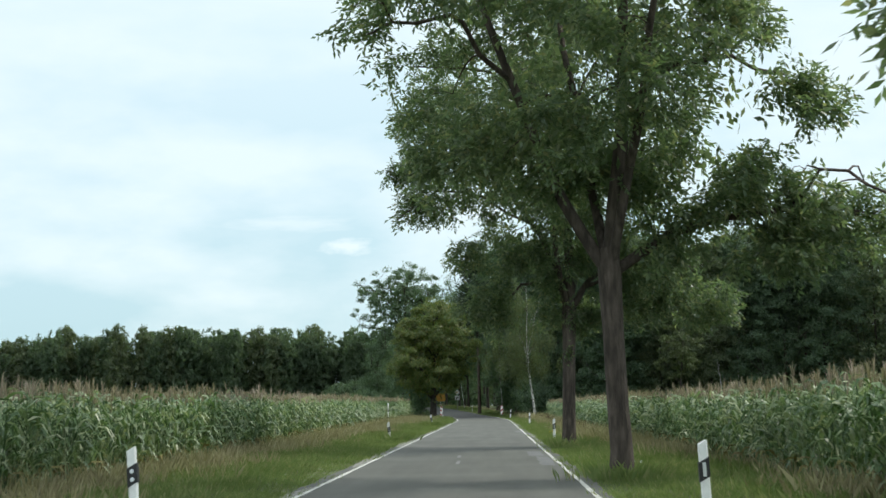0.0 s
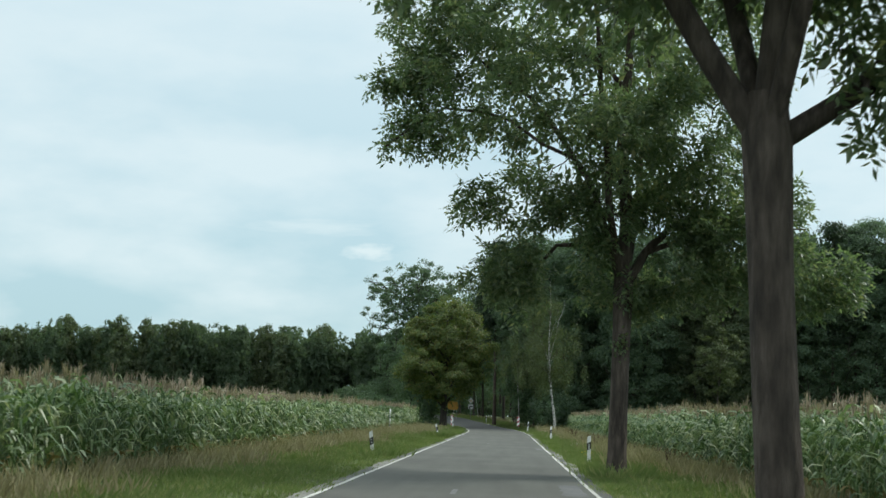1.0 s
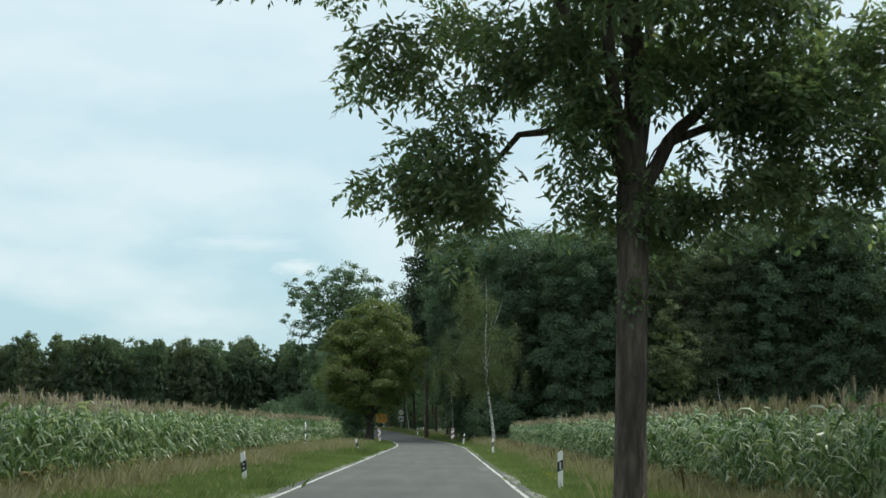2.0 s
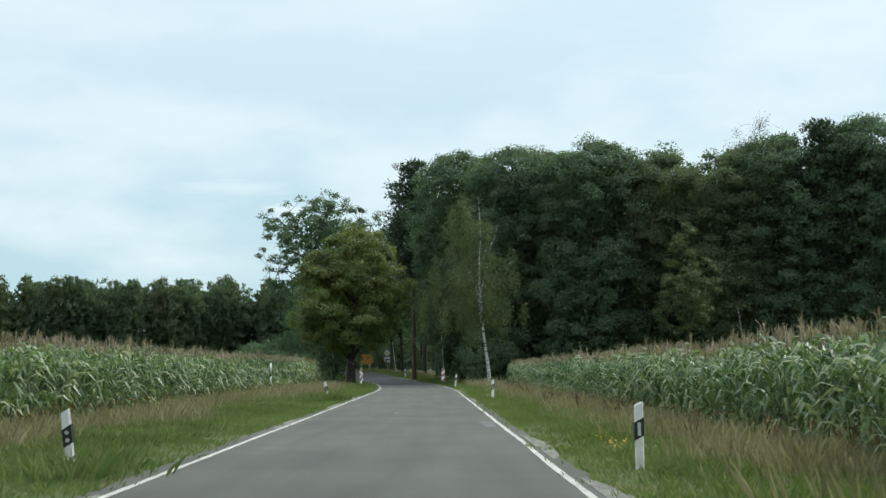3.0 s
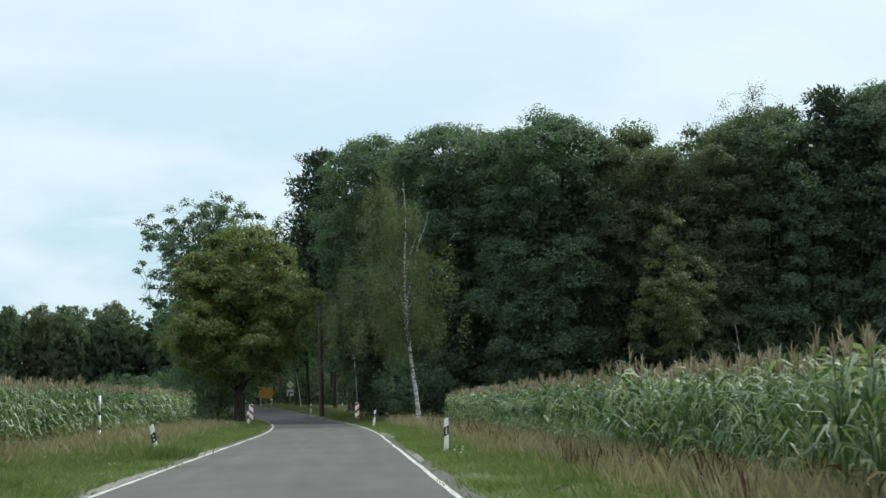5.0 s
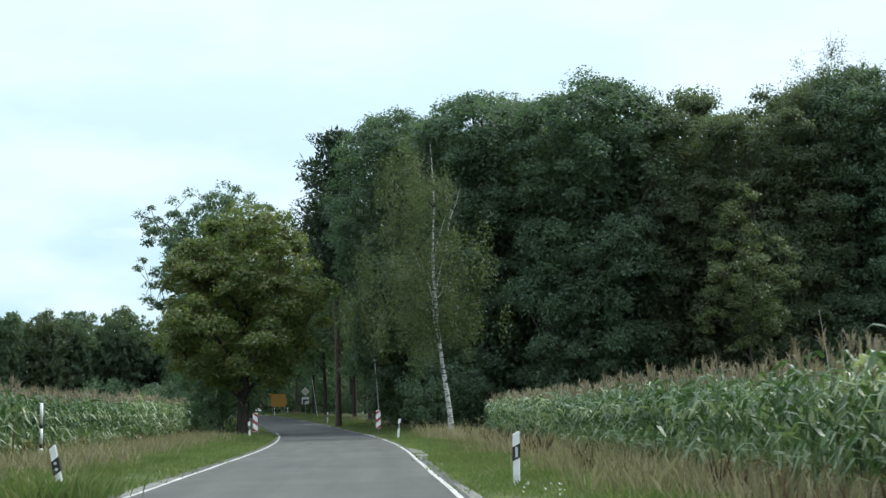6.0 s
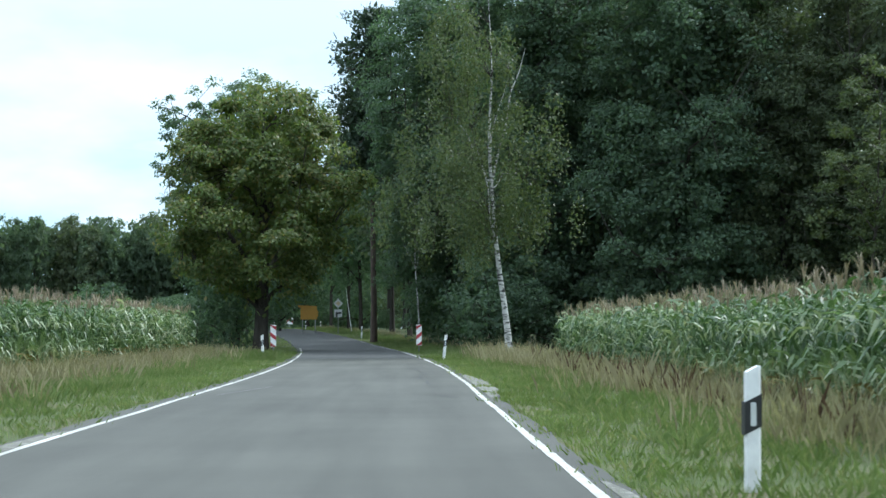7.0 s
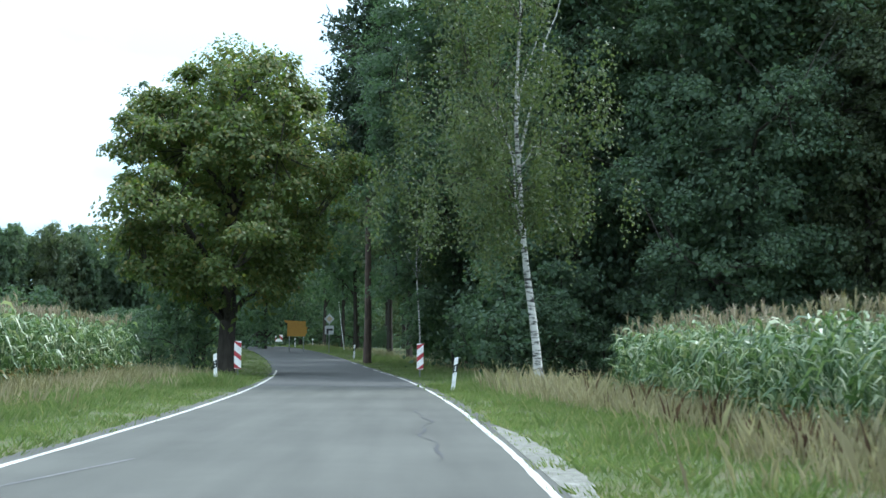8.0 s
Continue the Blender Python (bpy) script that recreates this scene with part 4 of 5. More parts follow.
# ---- the wood ----
def forest_master(kind, seed):
    rng = np.random.default_rng(seed)
    if kind == "oak":
        h = 21.0
        pts = crown_points(rng, 260, [(1.2, 3.0), (4.0, 4.4), (9.0, 5.0), (14.0, 5.1), (17.5, 5.2), (20.0, 4.7), (21.6, 3.4)], 0.22, 0.09)
        pts = dome(rng, pts, 70, 4.9, 19.4, 22.4)
        return tree("forest_tree", seed, stem(rng, 19.5, 0.28, (0.2, 0.2), 0.1), pts, M_BARK_DARK, M_OAK, 140, (1.10, 1.10, 0.36), (0.19, 0.15), 9, 0.12, 0.03, 0.8, 0.5, 0, "dense dark green broadleaf tree at the edge of the wood", "edge of the wood", 4, "", None, 2, 30, 1.5, (), (0.6, 1.35), 0.7, 44, 1.8)
    if kind == "olive":
        pts = crown_points(rng, 220, [(2.0, 2.2), (6.0, 3.4), (11.0, 4.2), (16.0, 4.5), (19.5, 4.0)], 0.22, 0.10)
        pts = dome(rng, pts, 55, 4.4, 18.8, 21.6)
        return tree("forest_tree", seed, stem(rng, 20.5, 0.22, (0.4, -0.2), 0.12), pts, M_BARK_DARK, M_OLIVE, 135, (0.95, 0.95, 0.40), (0.18, 0.14), 9, 0.10, 0.025, 0.7, 0.6, 0, "olive green broadleaf tree at the edge of the wood", "edge of the wood", 4, "", None, 2, 28, 1.5, (), (0.55, 1.2), 0.7, 40, 1.8)
    if kind == "pine":
        pts = crown_points(rng, 210, [(11.0, 1.8), (14.0, 3.2), (18.0, 3.2), (22.0, 2.2), (24.6, 0.6)], 0.40, 0.25)
        return tree("pine_tree", seed, stem(rng, 24.4, 0.24, (0.3, 0.1), 0.06), pts, M_PINE_BARK, M_NEEDLE, 60, (0.45, 0.45, 0.24), (0.34, 0.13), 12, 0.08, 0.025, 0.6, -0.1, 0, "tall pine with a bare reddish trunk and dark crown", "pines in the wood", 6, "", None, 3, 12, 1.8)
    pts = crown_points(rng, 60, [(0.3, 1.6), (1.2, 2.2), (2.6, 1.9), (3.6, 0.8)], 0.35, 0.2)
    return tree("shrub", seed, stem(rng, 3.0, 0.06, (0.1, 0), 0.1), pts, M_BARK_DARK, M_OAK, 32, (0.40, 0.40, 0.22), (0.15, 0.105), 7, 0.03, 0.012, 0.7, 0.3, 0, "dark green shrub under the edge of the wood", "undergrowth", 3, "", None, 5, 12, 1.4, (), (0.35, 0.65), 0.7, 12, 1.6)


TALL = [(5.5, 1.8), (7.5, 3.8), (11.0, 4.6), (15.0, 4.2), (18.4, 2.2), (20.0, 0.6)]


def far_master(seed, mat, near=False, lifted=False):
    rng = np.random.default_rng(seed)
    pts = crown_points(rng, 110, TALL if lifted else [(1.0, 3.6), (6.0, 4.8), (12.0, 5.0), (16.0, 4.3), (18.4, 2.8), (19.8, 1.0)], 0.22, 0.10)
    if not lifted and (near or seed % 2):
        pts = dome(rng, pts, 24, 3.4, 17.6, 20.2)
    if near:                              # the ranks behind the edge, seen closer
        return tree("wood_tree", seed, stem(rng, 18.5, 0.25, (0.2, 0.2), 0.1), pts, M_BARK_DARK, mat, 46, (0.85, 0.85, 0.5), (0.27, 0.22), 6, 0.1, 0.05, 0.8, 0.4, 0, "dark green tree standing deep in the wood", "inner wood", 3, "", None, 8, 9, 1.5, (), (0.8, 1.5), 0.7, 22, 1.8)
    return tree("far_tree", seed, stem(rng, 18.5, 0.25, (0.2, 0.2), 0.1), pts, M_BARK_DARK, mat, 19, (0.85, 0.85, 0.5), (0.38, 0.31), 6, 0.1, 0.05, 0.8, 0.4, 0, "distant dark green tree in the wood across the field", "far wood", 3, "", None, 8, 7, 2.2, (), (0.6, 1.2), 0.6, 7, 3.2)


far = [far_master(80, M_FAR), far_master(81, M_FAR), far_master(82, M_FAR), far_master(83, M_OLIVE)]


masters = {k: [forest_master(k, s) for s in seeds] for k, seeds in (("oak", (61, 62, 63)), ("olive", (64, 65)), ("pine", (66, 67)), ("shrub", (68, 69)))}
masters["far"] = far
masters["inner"] = [far_master(86, M_OAK, True), far_master(87, M_OLIVE, True), far_master(88, M_OAK, True)]
masters["lifted"] = [far_master(89, M_OAK, True, True), far_master(90, M_OLIVE, True, True)]
used = set()


def plant(kind, which, x, y, scale, turn, slim=1.0):
    m = masters[kind][which % len(masters[kind])]
    z = float(ground_height(y)) - 0.1
    if m.name not in used:
        used.add(m.name)
        m.matrix_basis = Matrix.LocRotScale((x, y, z), Euler((0, 0, turn)), (scale * slim, scale * slim, scale))
        return m
    ob = copy_thing(m, pose(x, y, z, 0, 0, math.degrees(turn)))
    ob.scale = (scale * slim, scale * slim, scale)
    return ob


# a gap of bare trunks along the bend, then the front rank: kind, which, x, y, size
FRONT = [("pine", 0, -1.8, 219, 1.00), ("oak", 0, 3.4, 209, 1.04), ("oak", 1, 8.6, 196, 0.98), ("olive", 1, 11.8, 199, 1.03), ("oak", 2, 15.2, 190, 0.97), ("olive", 0, 21.0, 190, 0.955),
         ("olive", 1, 26.5, 187, 0.945), ("oak", 0, 31.5, 188, 0.97), ("pine", 1, 35.5, 187, 0.97), ("pine", 0, 38.4, 189, 0.96), ("pine", 1, 33.0, 191, 0.94), ("oak", 1, 40.5, 188, 1.05), ("inner", 1, 46.5, 187, 1.08),
         ("inner", 2, 52.5, 188, 1.10), ("inner", 0, 59.5, 188, 1.12), ("inner", 1, 66.0, 189, 1.08), ("inner", 2, 72.5, 188, 1.10), ("pine", 0, 30.0, 196, 0.92)]
turns = np.random.default_rng(70)
for k, w, x, y, s in FRONT:
    plant(k, w, x, y, s, turns.uniform(0, 6.28))
# ranks behind it, and along the bend
for x, y in ((12, 202), (19, 201), (25, 199), (36, 199), (44, 200), (55, 200), (66, 201), (8, 262), (4, 296), (-1, 318), (-14, 340), (-5, 338), (14, 225), (24, 215), (38, 213), (16, 207), (30.5, 205), (49, 206), (60.5, 205), (72, 203), (78, 193)):
    plant("inner", int(turns.integers(3)), x + turns.normal(), y + turns.normal(), turns.uniform(1.06, 1.15), turns.uniform(0, 6.28))
for x, y in ((5, 222), (0.5, 233), (4.2, 240), (-0.6, 250), (3, 258), (-3.4, 268), (0.5, 276), (-6.5, 286), (-2, 296), (-9.5, 308)):
    plant("lifted", int(turns.integers(2)), x + turns.normal() * 0.4, y + turns.normal(), turns.uniform(0.95, 1.15), turns.uniform(0, 6.28))
for x, y in ((-9.6, 201), (-12.2, 209)):     # two lower ones behind the yellowing tree
    plant("lifted", 0, x, y, 0.56, turns.uniform(0, 6.28))
for x, y in ((-12, 262), (-20, 352), (-26, 345), (-14, 275), (-16, 360)):
    plant("inner", int(turns.integers(3)), x, y, turns.uniform(0.75, 0.95), turns.uniform(0, 6.28))
for x, y in ((6.5, 191), (9.5, 192), (12.5, 192), (16, 193), (19, 192), (23, 191), (27.5, 191), (32, 191), (36.5, 190), (42, 191), (48, 190), (54, 191), (4.5, 203), (2.6, 219), (1.6, 243), (-1.5, 272),
             (-11.5, 197), (-14.5, 205), (-17, 215), (-13.0, 222), (-19, 232), (-9.0, 192.5), (-16, 190)):
    plant("shrub", int(turns.integers(2)), x, y, turns.uniform(0.6, 1.05), turns.uniform(0, 6.28))
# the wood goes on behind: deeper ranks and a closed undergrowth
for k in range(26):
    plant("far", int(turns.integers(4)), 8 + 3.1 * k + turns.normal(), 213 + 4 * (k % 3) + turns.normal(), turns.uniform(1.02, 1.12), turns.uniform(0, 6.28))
for k in range(34):
    plant("shrub", int(turns.integers(2)), 6 + 2.2 * k + turns.normal() * 0.5, 192 + 5 * (k % 3) + turns.normal(), turns.uniform(1.1, 1.6), turns.uniform(0, 6.28))
for k in range(15):
    plant("shrub", int(turns.integers(2)), -36 + 2.4 * k, 352 - 0.5 * abs(k - 7) + turns.normal(), turns.uniform(1.3, 1.9), turns.uniform(0, 6.28))
# lighter young birches standing before the wood
rng = np.random.default_rng(52)
pts = crown_points(rng, 95, [(4.4, 1.2), (6.4, 2.3), (8.4, 2.5), (10.4, 1.8), (12.2, 0.9), (13.2, 0.3)], 0.36, 0.22)
t = tree("young_tree", 52, stem(rng, 12.8, 0.10, (0.6, 0.3), 0.08, 1.2, 10, 0.12), pts, M_BARK_DARK, M_BIRCH, 80, (0.4, 0.4, 0.3), (0.15, 0.10), 9, 0.05, 0.012, 0.6, 0.8, 0, "young tree with pale olive hanging leaves before the wood", "", 6, "", None, 2, 14, 1.4, (), (0.28, 0.6), 0.6, 4, 1.6)
t.location = (21.5, 177.0, float(ground_height(177)) - 0.05)
birch(29.6, 186.5, 53, 24.8, (0.5, 0.4), 150, [(15.0, 1.2), (18.0, 2.1), (22.0, 2.0), (24.4, 0.7)], "tall thin birch rising above the wood", 0.10, per=60)
birch(1.3, 205.0, 54, 12.5, (-0.4, 0.4), 70, [(6.5, 1.2), (8.5, 2.0), (11.0, 1.4), (12.6, 0.4)], "slender birch standing in the shade of the wood", 0.06, per=60)

# a dead pale sapling before the wood
rng = np.random.default_rng(57)
root = tagged(new("dead_sapling"), "thin pale dead sapling rising over the maize", "tree")
s = np.linspace(0, 1, 8)
line = np.c_[-0.5 * s ** 2 + rng.normal(size=8) * 0.03, rng.normal(size=8) * 0.03, 6.6 * s - 0.1, 0.055 * (1 - 0.75 * s)]
v, q = tubes([line], 6)
new("trunk", fast_mesh("trunk", v, [q], [M_BIRCH_BARK], smooth=True)).parent = root
for k, (dx, dz) in ((4, (0.45, 0.5)), (5, (-0.4, 0.45)), (6, (0.25, 0.4))):
    v, q = tubes([[(*line[k, :3], 0.018), (line[k, 0] + dx * 0.6, line[k, 1], line[k, 2] + dz * 0.5, 0.012), (line[k, 0] + dx, line[k, 1] + 0.1, line[k, 2] + dz, 0.005)]], 5)
    new("twig", fast_mesh("twig", v, [q], [M_BIRCH_BARK], smooth=True)).parent = root
root.location = (26.6, 179.0, float(ground_height(179)) - 0.05)

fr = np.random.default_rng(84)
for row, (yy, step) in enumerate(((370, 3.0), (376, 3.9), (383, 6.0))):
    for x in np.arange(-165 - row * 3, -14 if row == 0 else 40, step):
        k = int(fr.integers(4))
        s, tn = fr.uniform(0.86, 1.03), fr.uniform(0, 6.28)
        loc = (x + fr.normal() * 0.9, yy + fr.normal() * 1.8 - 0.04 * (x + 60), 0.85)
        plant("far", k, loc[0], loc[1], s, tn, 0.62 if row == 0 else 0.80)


# ---- posts and signs ----
def delineator(x, y, two_round, lean=(0.0, 0.0), turn=0.0, label=""):
    """A road marker post: tapered white body with a slanted head, slanted black band and reflector."""
    root = tagged(new("delineator_post"), label or "white plastic road marker post with black band", "marker post", "marker posts along the road")
    bm = bmesh.new()
    rows = []
    for z, w, d in ((-0.3, 0.060, 0.045), (0.2, 0.060, 0.045), (0.93, 0.060, 0.045), (0.955, 0.058, 0.043)):
        rows.append([bm.verts.new((sx * w * q, sy * d, z + (0.045 * (sx > 0) if z > 0.9 else 0))) for sx, sy, q in ((-1, -0.6, 1), (-0.7, -1, 1), (0.7, -1, 1), (1, -0.6, 1), (1, 1, 0.75), (-1, 1, 0.75))])
    for a, b in zip(rows, rows[1:]):
        for i in range(6):
            bm.faces.new((a[i], a[(i + 1) % 6], b[(i + 1) % 6], b[i]))
    bm.faces.new(rows[-1])
    bmesh.ops.recalc_face_normals(bm, faces=bm.faces[:])
    part("body", bm, M_WHITE, root)
    band = part("band", slab([(-0.063, 0.50), (0.063, 0.565), (0.063, 0.80), (-0.063, 0.735)], -0.049, 0.048), M_BLACK, root, "slanted black band")
    if two_round:
        for z in (0.60, 0.70):
            b2 = bmesh.new()
            bmesh.ops.create_cone(b2, cap_ends=True, segments=16, radius1=0.027, radius2=0.025, depth=0.008, matrix=pose(0, -0.053, z, 90))
            part("reflector", b2, M_REFLECT, band, "round silver reflector")
    else:
        part("reflector", rect(-0.021, 0.021, -0.056, -0.049, 0.565, 0.735, 0.004), M_REFLECT, band, "upright silver reflector")
    root.matrix_basis = pose(x, y, float(ground_height(y)) - (-0.05 if y < 30 else 0.18 if two_round and y < 130 else 0.14 if y < 130 else 0.05), lean[1], lean[0], turn)
    return root


for x, y, ln in ((2.55, 19.7, (-3.2, 1)), (2.74, 69.7, (-0.5, 0)), (2.86, 119.7, (0.6, 0)), (1.95, 169.7, (5.5, 2)), (-3.0, 231, (1, 0)), (-10.2, 274, (0, 0)), (-10.0, 300, (0, 0))):
    delineator(x, y, False, ln, 2.0)
for x, y, ln in ((-4.38, 19.9, (-4.5, -3)), (-4.56, 69.7, (-6, 3)), (-4.58, 119.5, (-11, 2)), (-5.55, 173, (-2, 0)), (-16.6, 297, (0, 0)), (-17.5, 320, (0, 0))):
    delineator(x, y, True, ln, -3.0, "white plastic road marker post with round reflectors, slightly tilted")


def warning_panel(x, y, turn, flip):
    """An upright red and white striped panel on a short post."""
    root = tagged(new("warning_panel"), "red and white striped warning panel on a steel post", "road sign", "warning panels at the bend")
    part("post", rod(0.03, -0.3, 1.25, 0, 0.02), M_STEEL, root, smooth=True)
    board = part("board", slab([(-0.14, 0.34), (0.14, 0.34), (0.14, 1.42), (-0.14, 1.42)], -0.03, -0.008), M_WHITE, root, "white reflective board")
    for z0 in (0.15, 0.65, 1.15):
        lo, hi = (z0, z0 + 0.22) if flip else (z0 + 0.22, z0)
        out = [(-0.14, lo), (0.14, hi), (0.14, hi + 0.20), (-0.14, lo + 0.20)]
        out = [(px, min(max(pz, 0.34), 1.42)) for px, pz in out]
        part("stripe", slab(out, -0.035, -0.030), M_RED, board, "red diagonal stripe")
    root.matrix_basis = pose(x, y, float(ground_height(y)) - 0.05, 0, 0, turn)
    return root


warning_panel(1.15, 188.0, 8, True)
warning_panel(-6.05, 184.0, -4, False)

# yellow direction board on two posts, arrow-shaped to one side
root = tagged(new("direction_sign"), "orange-yellow direction board on two steel posts by the bend", "road sign")
for px in (-0.62, 0.55):
    part("post", rod(0.038, -0.3, 2.4, px, 0.05), M_STEEL, root, smooth=True)
board = part("board", slab([(-0.8, 1.26), (0.7, 1.26), (0.7, 1.43), (0.86, 1.60), (0.78, 1.78), (0.86, 1.98), (0.7, 2.14), (0.7, 2.50), (-1.05, 2.58), (-1.05, 2.44), (-0.8, 2.34)], -0.02, 0.012), M_YELLOW, root, "orange-yellow reflective board")
root.matrix_basis = pose(-8.35, 250, float(ground_height(250)), 0, 0, 3)

# diamond sign over a square plate
root = tagged(new("priority_sign"), "white and yellow diamond sign over a square plate on a post", "road sign")
part("post", rod(0.038, -0.3, 3.20, 0, 0.05), M_STEEL, root, smooth=True)
diamond = part("diamond_board", slab([(0, 2.30), (0.43, 2.73), (0, 3.16), (-0.43, 2.73)], -0.02, 0.012), M_SIGN_SHADED, root, "white diamond board")
part("centre", slab([(0, 2.50), (0.23, 2.73), (0, 2.96), (-0.23, 2.73)], -0.026, -0.020), paint("pale_yellow_sheeting", (0.42, 0.33, 0.20)), diamond, "yellowish centre field")
plate = part("plate", slab([(-0.36, 1.48), (0.36, 1.48), (0.36, 2.18), (-0.36, 2.18)], -0.02, 0.012), M_SIGN_SHADED, root, "white square plate")
part("bend_arrow", slab([(-0.22, 1.50), (-0.06, 1.50), (-0.06, 1.78), (0.28, 1.78), (0.28, 1.94), (-0.22, 1.94)], -0.026, -0.020), M_BLACK, plate, "bent black bar")
root.matrix_basis = pose(-5.6, 248, float(ground_height(248)), 0, 0, 3)
# slim pale pole beside it
slim = tagged(new("slim_pole"), "slim pale pole standing behind the signs", "pole")
part("shaft", rod(0.032, -0.3, 4.2, 0, 0, 8, 0.016), M_WHITE, slim)
slim.matrix_basis = pose(-4.5, 252, float(ground_height(252)), 0, -7.5, 0)

# small curve board
root = tagged(new("curve_board"), "small red and white curve board at the far bend", "road sign")
part("post", rod(0.03, -0.3, 0.9), M_STEEL, root)
cb = part("board", slab([(-0.42, 0.45), (0.42, 0.45), (0.42, 1.25), (-0.42, 1.25)], -0.05, -0.03), M_WHITE, root)
part("chevron", slab([(-0.42, 0.55), (0, 0.95), (0.42, 0.55), (0.42, 0.85), (0, 1.25), (-0.42, 0.85)], -0.057, -0.051), M_RED, cb, "red chevron")
root.matrix_basis = pose(-13.9, 300, float(ground_height(300)) + 0.1)

# striped marker pole at the edge of the maize, and a thin stake by it
root = tagged(new("marker_pole"), "thin white and black striped marker pole in the grass", "pole")
for i, (a, b) in enumerate(((-0.2, 0.42), (0.42, 0.56), (0.56, 1.02), (1.02, 1.18), (1.18, 1.80))):
    part("section", rod(0.050, a, b, 0, 0, 10), M_BLACK if i % 2 else M_WHITE, root, "black section" if i % 2 else "white section", True)
root.matrix_basis = pose(-9.55, 141.5, -0.05, 0, 0.6, 0)
root = tagged(new("stake"), "thin pale wooden stake in the grass", "stake")
part("shaft", rod(0.030, -0.2, 1.25, 0, 0, 6, 0.022), M_DRYLEAF, root)
root.matrix_basis = pose(-9.5, 137.5, -0.05, 0, 2, 0)


# ---- verges ----
def tuft_template(seed, n, h, spread, bend, w, mat_index, head=0):
    """A tuft of thin bent blades; the first ones carry seed heads."""
    rng = np.random.default_rng(seed)
    V, F, I = [], [], []
    for k in range(n):
        a, r = rng.uniform(0, 6.28), rng.uniform(0, 1) ** 0.7 * spread
        foot = np.array([np.cos(a) * r, np.sin(a) * r, 0])
        d = np.array([np.cos(a + rng.normal() * 0.8), np.sin(a + rng.normal() * 0.8), 0])
        hh, bb = h * rng.uniform(0.55, 1.1), bend * rng.uniform(0.3, 1.2)
        s = np.cross(d, (0, 0, 1)) * w * rng.uniform(0.7, 1.2)
        m, tip = foot + d * bb * 0.30 * hh + (0, 0, hh * 0.5), foot + d * bb * hh + (0, 0, hh * (1 - 0.3 * bb))
        rows = [(foot, m + s, tip, m - s, mat_index)]
        if k < head:
            e = np.array([d[0] * 0.5, d[1] * 0.5, 1.0]) * 0.085
            rows.append((tip, tip + e * 0.6 + s * 1.5, tip + e, tip + e * 0.6 - s * 1.5, 1))
        for p, q, t, u, i in rows:
            F.append(np.array([[0, 1, 2], [0, 2, 3]]) + 4 * len(V))
            V.append(np.array([p, q, t, u]))
            I.append(np.full(2, i))
    return np.concatenate(V), np.concatenate(F), np.concatenate(I)


GREEN = [tuft_template(200 + s, 20, 0.23, 0.36, 0.5, 0.0024, 0, 1) for s in range(8)]
SHORT = [tuft_template(220 + s, 24, 0.12, 0.36, 0.55, 0.0024, 0) for s in range(6)]
DRY = [tuft_template(240 + s, 9, 0.44, 0.38, 0.35, 0.0019, 1, 6) for s in range(8)]
WEED = [tuft_template(260 + s, 16, 0.28, 0.22, 0.8, 0.0034, 0) for s in range(5)]
DOCK = [tuft_template(280 + s, 6, 0.62, 0.07, 0.25, 0.006, 0) for s in range(5)]


def patchy(x, y, seed, scale):
    return np.array([noise.noise(Vector((float(a) / scale, float(b) / scale, seed * 7.3))) for a, b in zip(x, y)])


def verge(name, x_in, x_out, y0, y1, per_metre, seed, label, dry_from, tall=1.0):
    """Grass between the paving and the field: short by the road, taller and drier towards the maize."""
    rng = np.random.default_rng(seed)
    n = int((y1 - y0) * per_metre)
    y = rng.uniform(y0, y1, n)
    u = rng.uniform(0, 1, n)
    a, b = x_in(y), x_out(y)
    x = a + (b - a) * u
    pn = patchy(x, y, seed, 2.2)
    kind = np.where(u < 0.22 + 0.12 * pn, 0, 1)
    dryness = (u - dry_from(y)) * 2.2 + pn * 0.9 + rng.normal(size=n) * 0.25
    kind = np.where((kind == 1) & (dryness > 0.35), 2, kind)
    kind = np.where((kind == 1) & (pn < -0.25) & (rng.random(n) < 0.2), 3, kind)
    V, F, I, base = [], [], [], 0
    for k, tpl, hs in ((0, SHORT, 1.0), (1, GREEN, 1.0), (2, DRY, 1.0), (3, WEED, 1.0)):
        m = kind == k
        if not m.any():
            continue
        sc = hs * rng.uniform(0.7, 1.3, m.sum()) * (1 + 0.35 * pn[m])
        if k == 1:
            sc = sc * tall * (0.75 + 0.5 * u[m])
        pl = np.c_[x[m], y[m], ground_height(y[m]) - 0.06]
        v, f, i = scatter(tpl, pl, rng.uniform(0, 6.28, m.sum()), sc, lean=rng.normal(size=(m.sum(), 2)) * 0.08)
        V.append(v)
        F.append(f + base)
        I.append(i)
        base += len(v)
    me = fast_mesh(name, np.concatenate(V), [np.concatenate(F)], [M_GRASS, M_STRAW], np.concatenate(I))
    return tagged(new(name, me), label, "grass", kind="stuff")


RIGHT_IN = lambda y: road_centre(y) + HALF + 0.13
LEFT_IN = lambda y: road_centre(y) - HALF - 0.15
verge("verge_grass", RIGHT_IN, lambda y: 6.2 + 0 * y, 12, 176, 50, 91, "green verge grass with dry straw stalks by the maize", lambda y: np.interp(y, (40, 54, 70, 108, 128), (0.80, 0.54, 0.48, 0.50, 0.50)), 0.9)
verge("verge_grass", LEFT_IN, lambda y: -8.7 - np.interp(y, (60, 140), (0.0, 1.5)), 12, 186, 52, 92, "green verge grass with pale seed heads", lambda y: 0.50 + 0 * y, 1.05)
verge("verge_grass", RIGHT_IN, lambda y: RIGHT_IN(y) + 4.5, 176, 300, 18, 93, "shaded grass at the edge of the wood", lambda y: 0.8 + 0 * y)
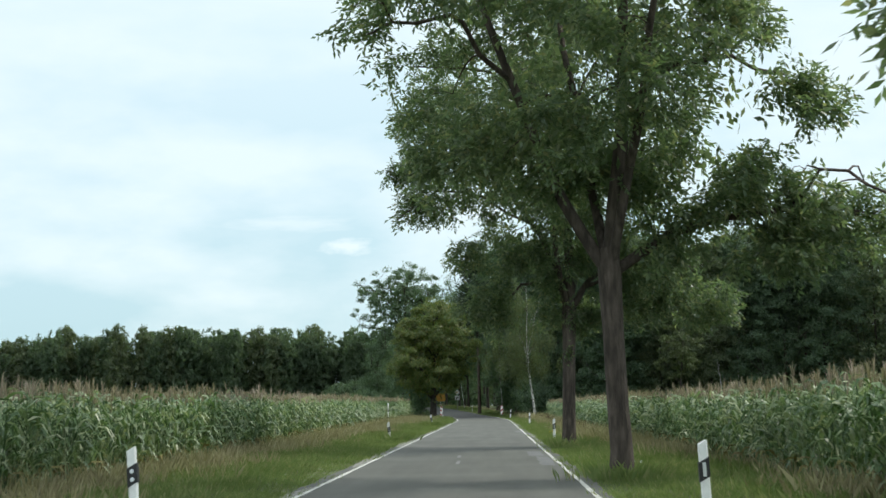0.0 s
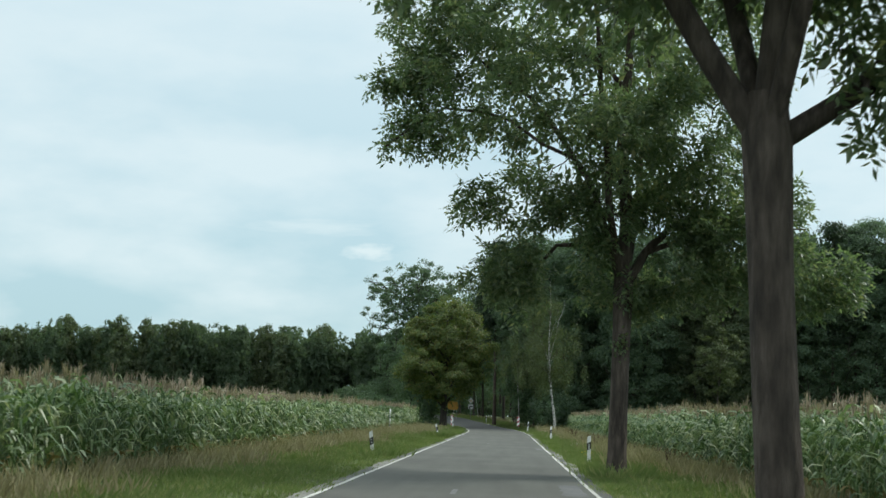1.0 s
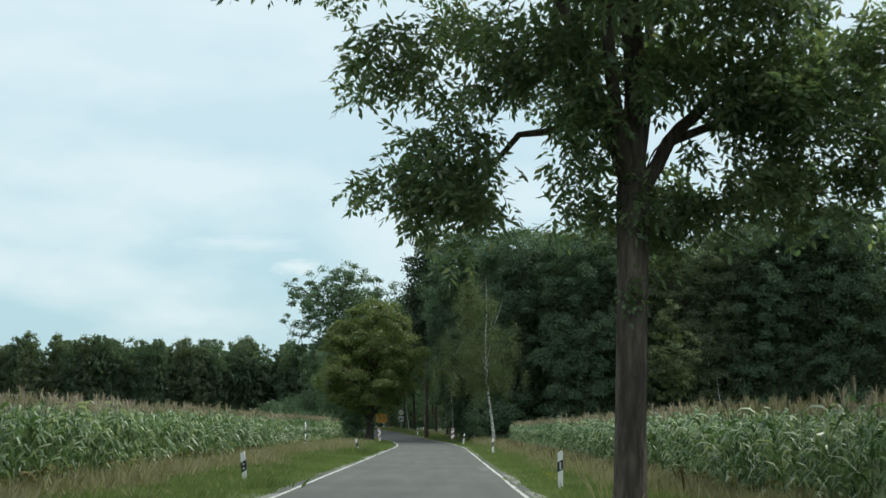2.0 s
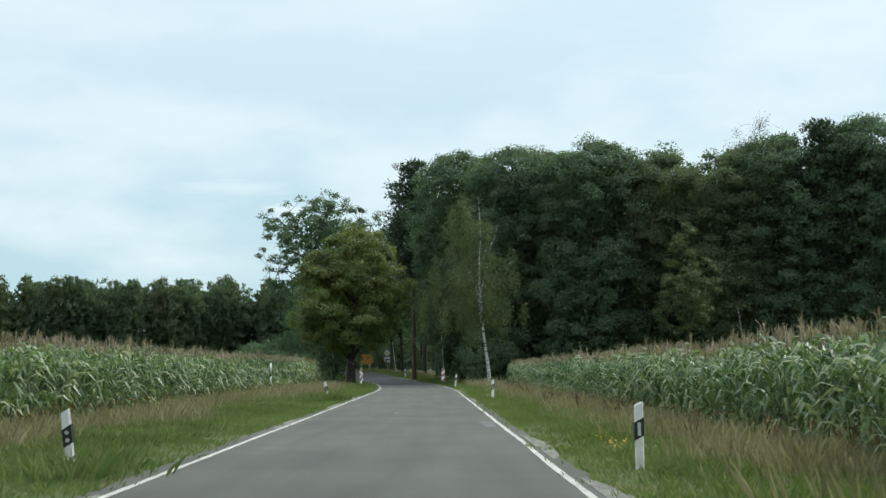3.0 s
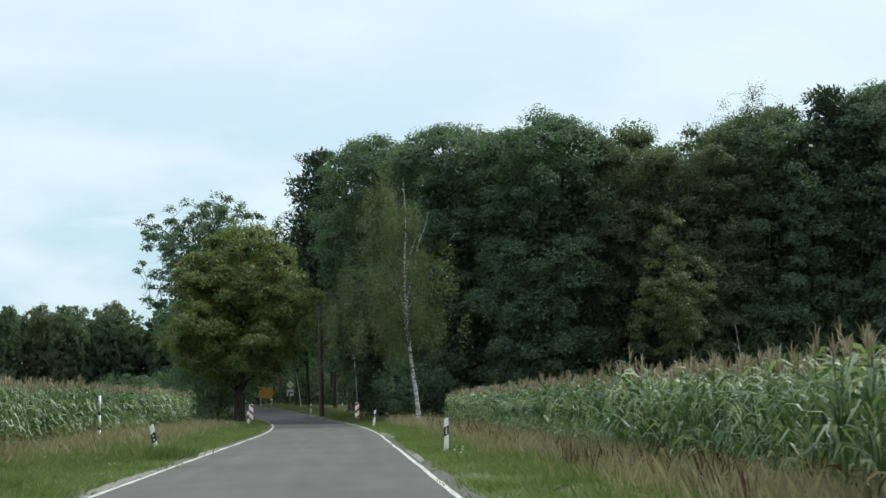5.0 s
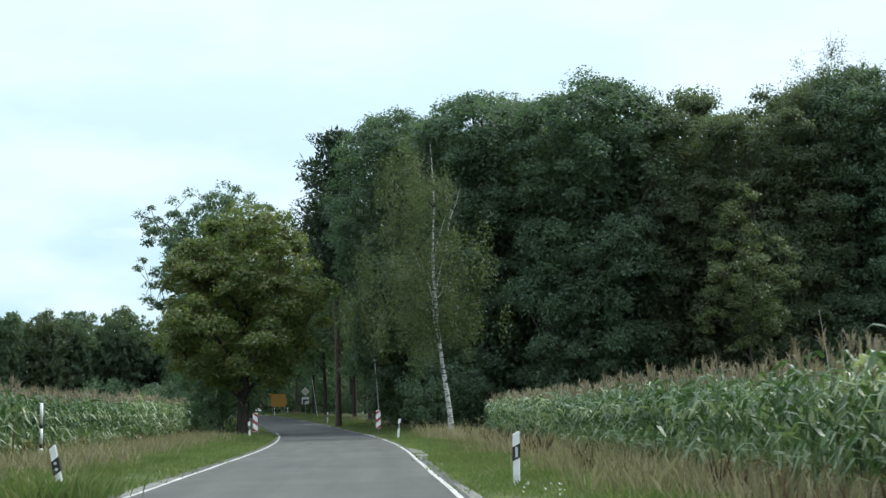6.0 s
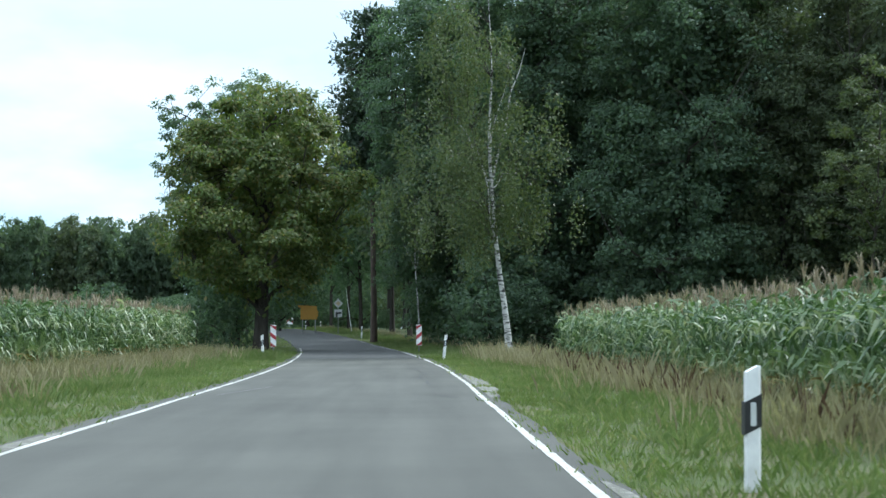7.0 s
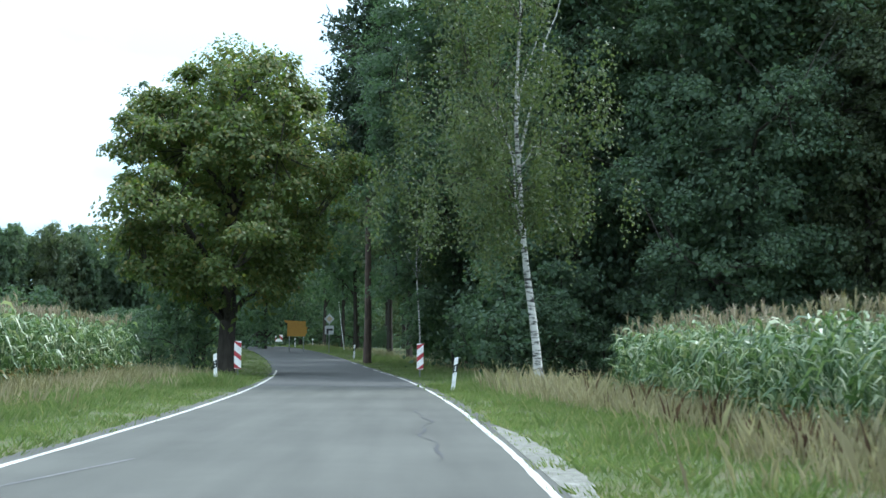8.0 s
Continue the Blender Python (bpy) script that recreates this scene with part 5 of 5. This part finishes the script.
verge("verge_grass", LEFT_IN, lambda y: LEFT_IN(y) - 6.5, 182, 300, 18, 94, "shaded grass along the bend", lambda y: 0.8 + 0 * y)

# brown dock stalks by the maize
rng = np.random.default_rng(95)
y = np.concatenate([rng.uniform(60, 162, 70), rng.normal(102, 3, 18), rng.normal(131, 4, 14), rng.normal(143, 2, 10)])
x = rng.uniform(4.4, 5.9, len(y))
v, f, i = scatter(DOCK, np.c_[x, y, 0 * y - 0.05], rng.uniform(0, 6.28, len(y)), rng.uniform(0.7, 1.3, len(y)))
tagged(new("dock_stalks", fast_mesh("dock_stalks", v, [f], [M_DOCK])), "rusty brown dock stalks before the maize", "weeds", kind="stuff")
# yellow flowers
y, x = rng.normal(73.3, 0.6, 26), rng.normal(2.85, 0.14, 26)
c = np.c_[x, y, rng.uniform(0.12, 0.26, 26)]
v, q = leaves(rng, np.repeat(c, 3, 0), rng.normal(size=(78, 3)) * (1, 1, 0.4), 0.028, 0.024)
tagged(new("yellow_flowers", fast_mesh("yellow_flowers", v, [q], [M_FLOWER])), "small yellow flowers in the verge grass", "flowers", kind="stuff")

# a pale stone in the grass and a scuffed streak on the asphalt
bm = bmesh.new()
bmesh.ops.create_icosphere(bm, subdivisions=2, radius=0.17)
for vert in bm.verts:
    vert.co *= 1 + 0.25 * noise.noise(vert.co * 6)
    vert.co.z *= 0.5
me = bpy.data.meshes.new("field_stone")
bm.to_mesh(me)
bm.free()
me.materials.append(M_GRAVEL)
stone = tagged(new("field_stone", me), "pale field stone lying in the verge grass", "stone")
stone.location = (-7.6, 136.2, 0.04)
y = np.linspace(135.5, 139.5, 14)
strip("scuff_mark", y, -2.95 + (y - 135.5) * 0.16, -2.90 + (y - 135.5) * 0.16, 0.004, M_WORN, "pale scuff mark across the asphalt lane")

rng = np.random.default_rng(97)
y = np.concatenate([rng.uniform(161, 175, 46), rng.uniform(126, 160, 40)])
x = np.concatenate([rng.uniform(2.9, 5.6, 46), rng.uniform(4.6, 5.9, 40)])
v, f, i = scatter(DRY, np.c_[x, y, ground_height(y) - 0.05], rng.uniform(0, 6.28, len(y)), rng.uniform(1.2, 2.0, len(y)))
tagged(new("tall_stalks", fast_mesh("tall_stalks", v, [f], [M_GRASS, M_STRAW], i)), "tall pale seed stalks at the end of the verge", "grass", kind="stuff")

# long grass round the posts of the far side, and at the feet of the roadside trees
rng = np.random.default_rng(98)
x = np.concatenate([rng.normal(a, 0.28, 22) for a in (-4.38, -4.4, -4.38, -5.4, 2.6, 2.74, -4.6)])
y = np.concatenate([rng.normal(a, 0.7, 22) for a in (19.2, 68.6, 118.4, 171.8, 31.9, 56.0, 117.6)])
v, f, i = scatter(GREEN, np.c_[x, y, 0 * y - 0.05], rng.uniform(0, 6.28, len(y)), rng.uniform(1.4, 2.1, len(y)))
tagged(new("long_grass", fast_mesh("long_grass", v, [f], [M_GRASS, M_STRAW], i)), "long uncut grass round marker posts and tree feet", "grass", kind="stuff")
# small white flower heads in the verge
c = np.concatenate([np.c_[rng.normal(a, 0.12, 6), rng.normal(d, 0.2, 6), rng.uniform(0.14, 0.28, 6)] for a, d in ((2.7, 113.2), (2.45, 113.9), (3.1, 34.0), (3.2, 92.0))])
v, q = leaves(rng, np.repeat(c, 3, 0), rng.normal(size=(len(c) * 3, 3)) * (1, 1, 0.4), 0.026, 0.022)
tagged(new("white_flowers", fast_mesh("white_flowers", v, [q], [M_WHITE])), "small white flower heads in the verge grass", "flowers", kind="stuff")
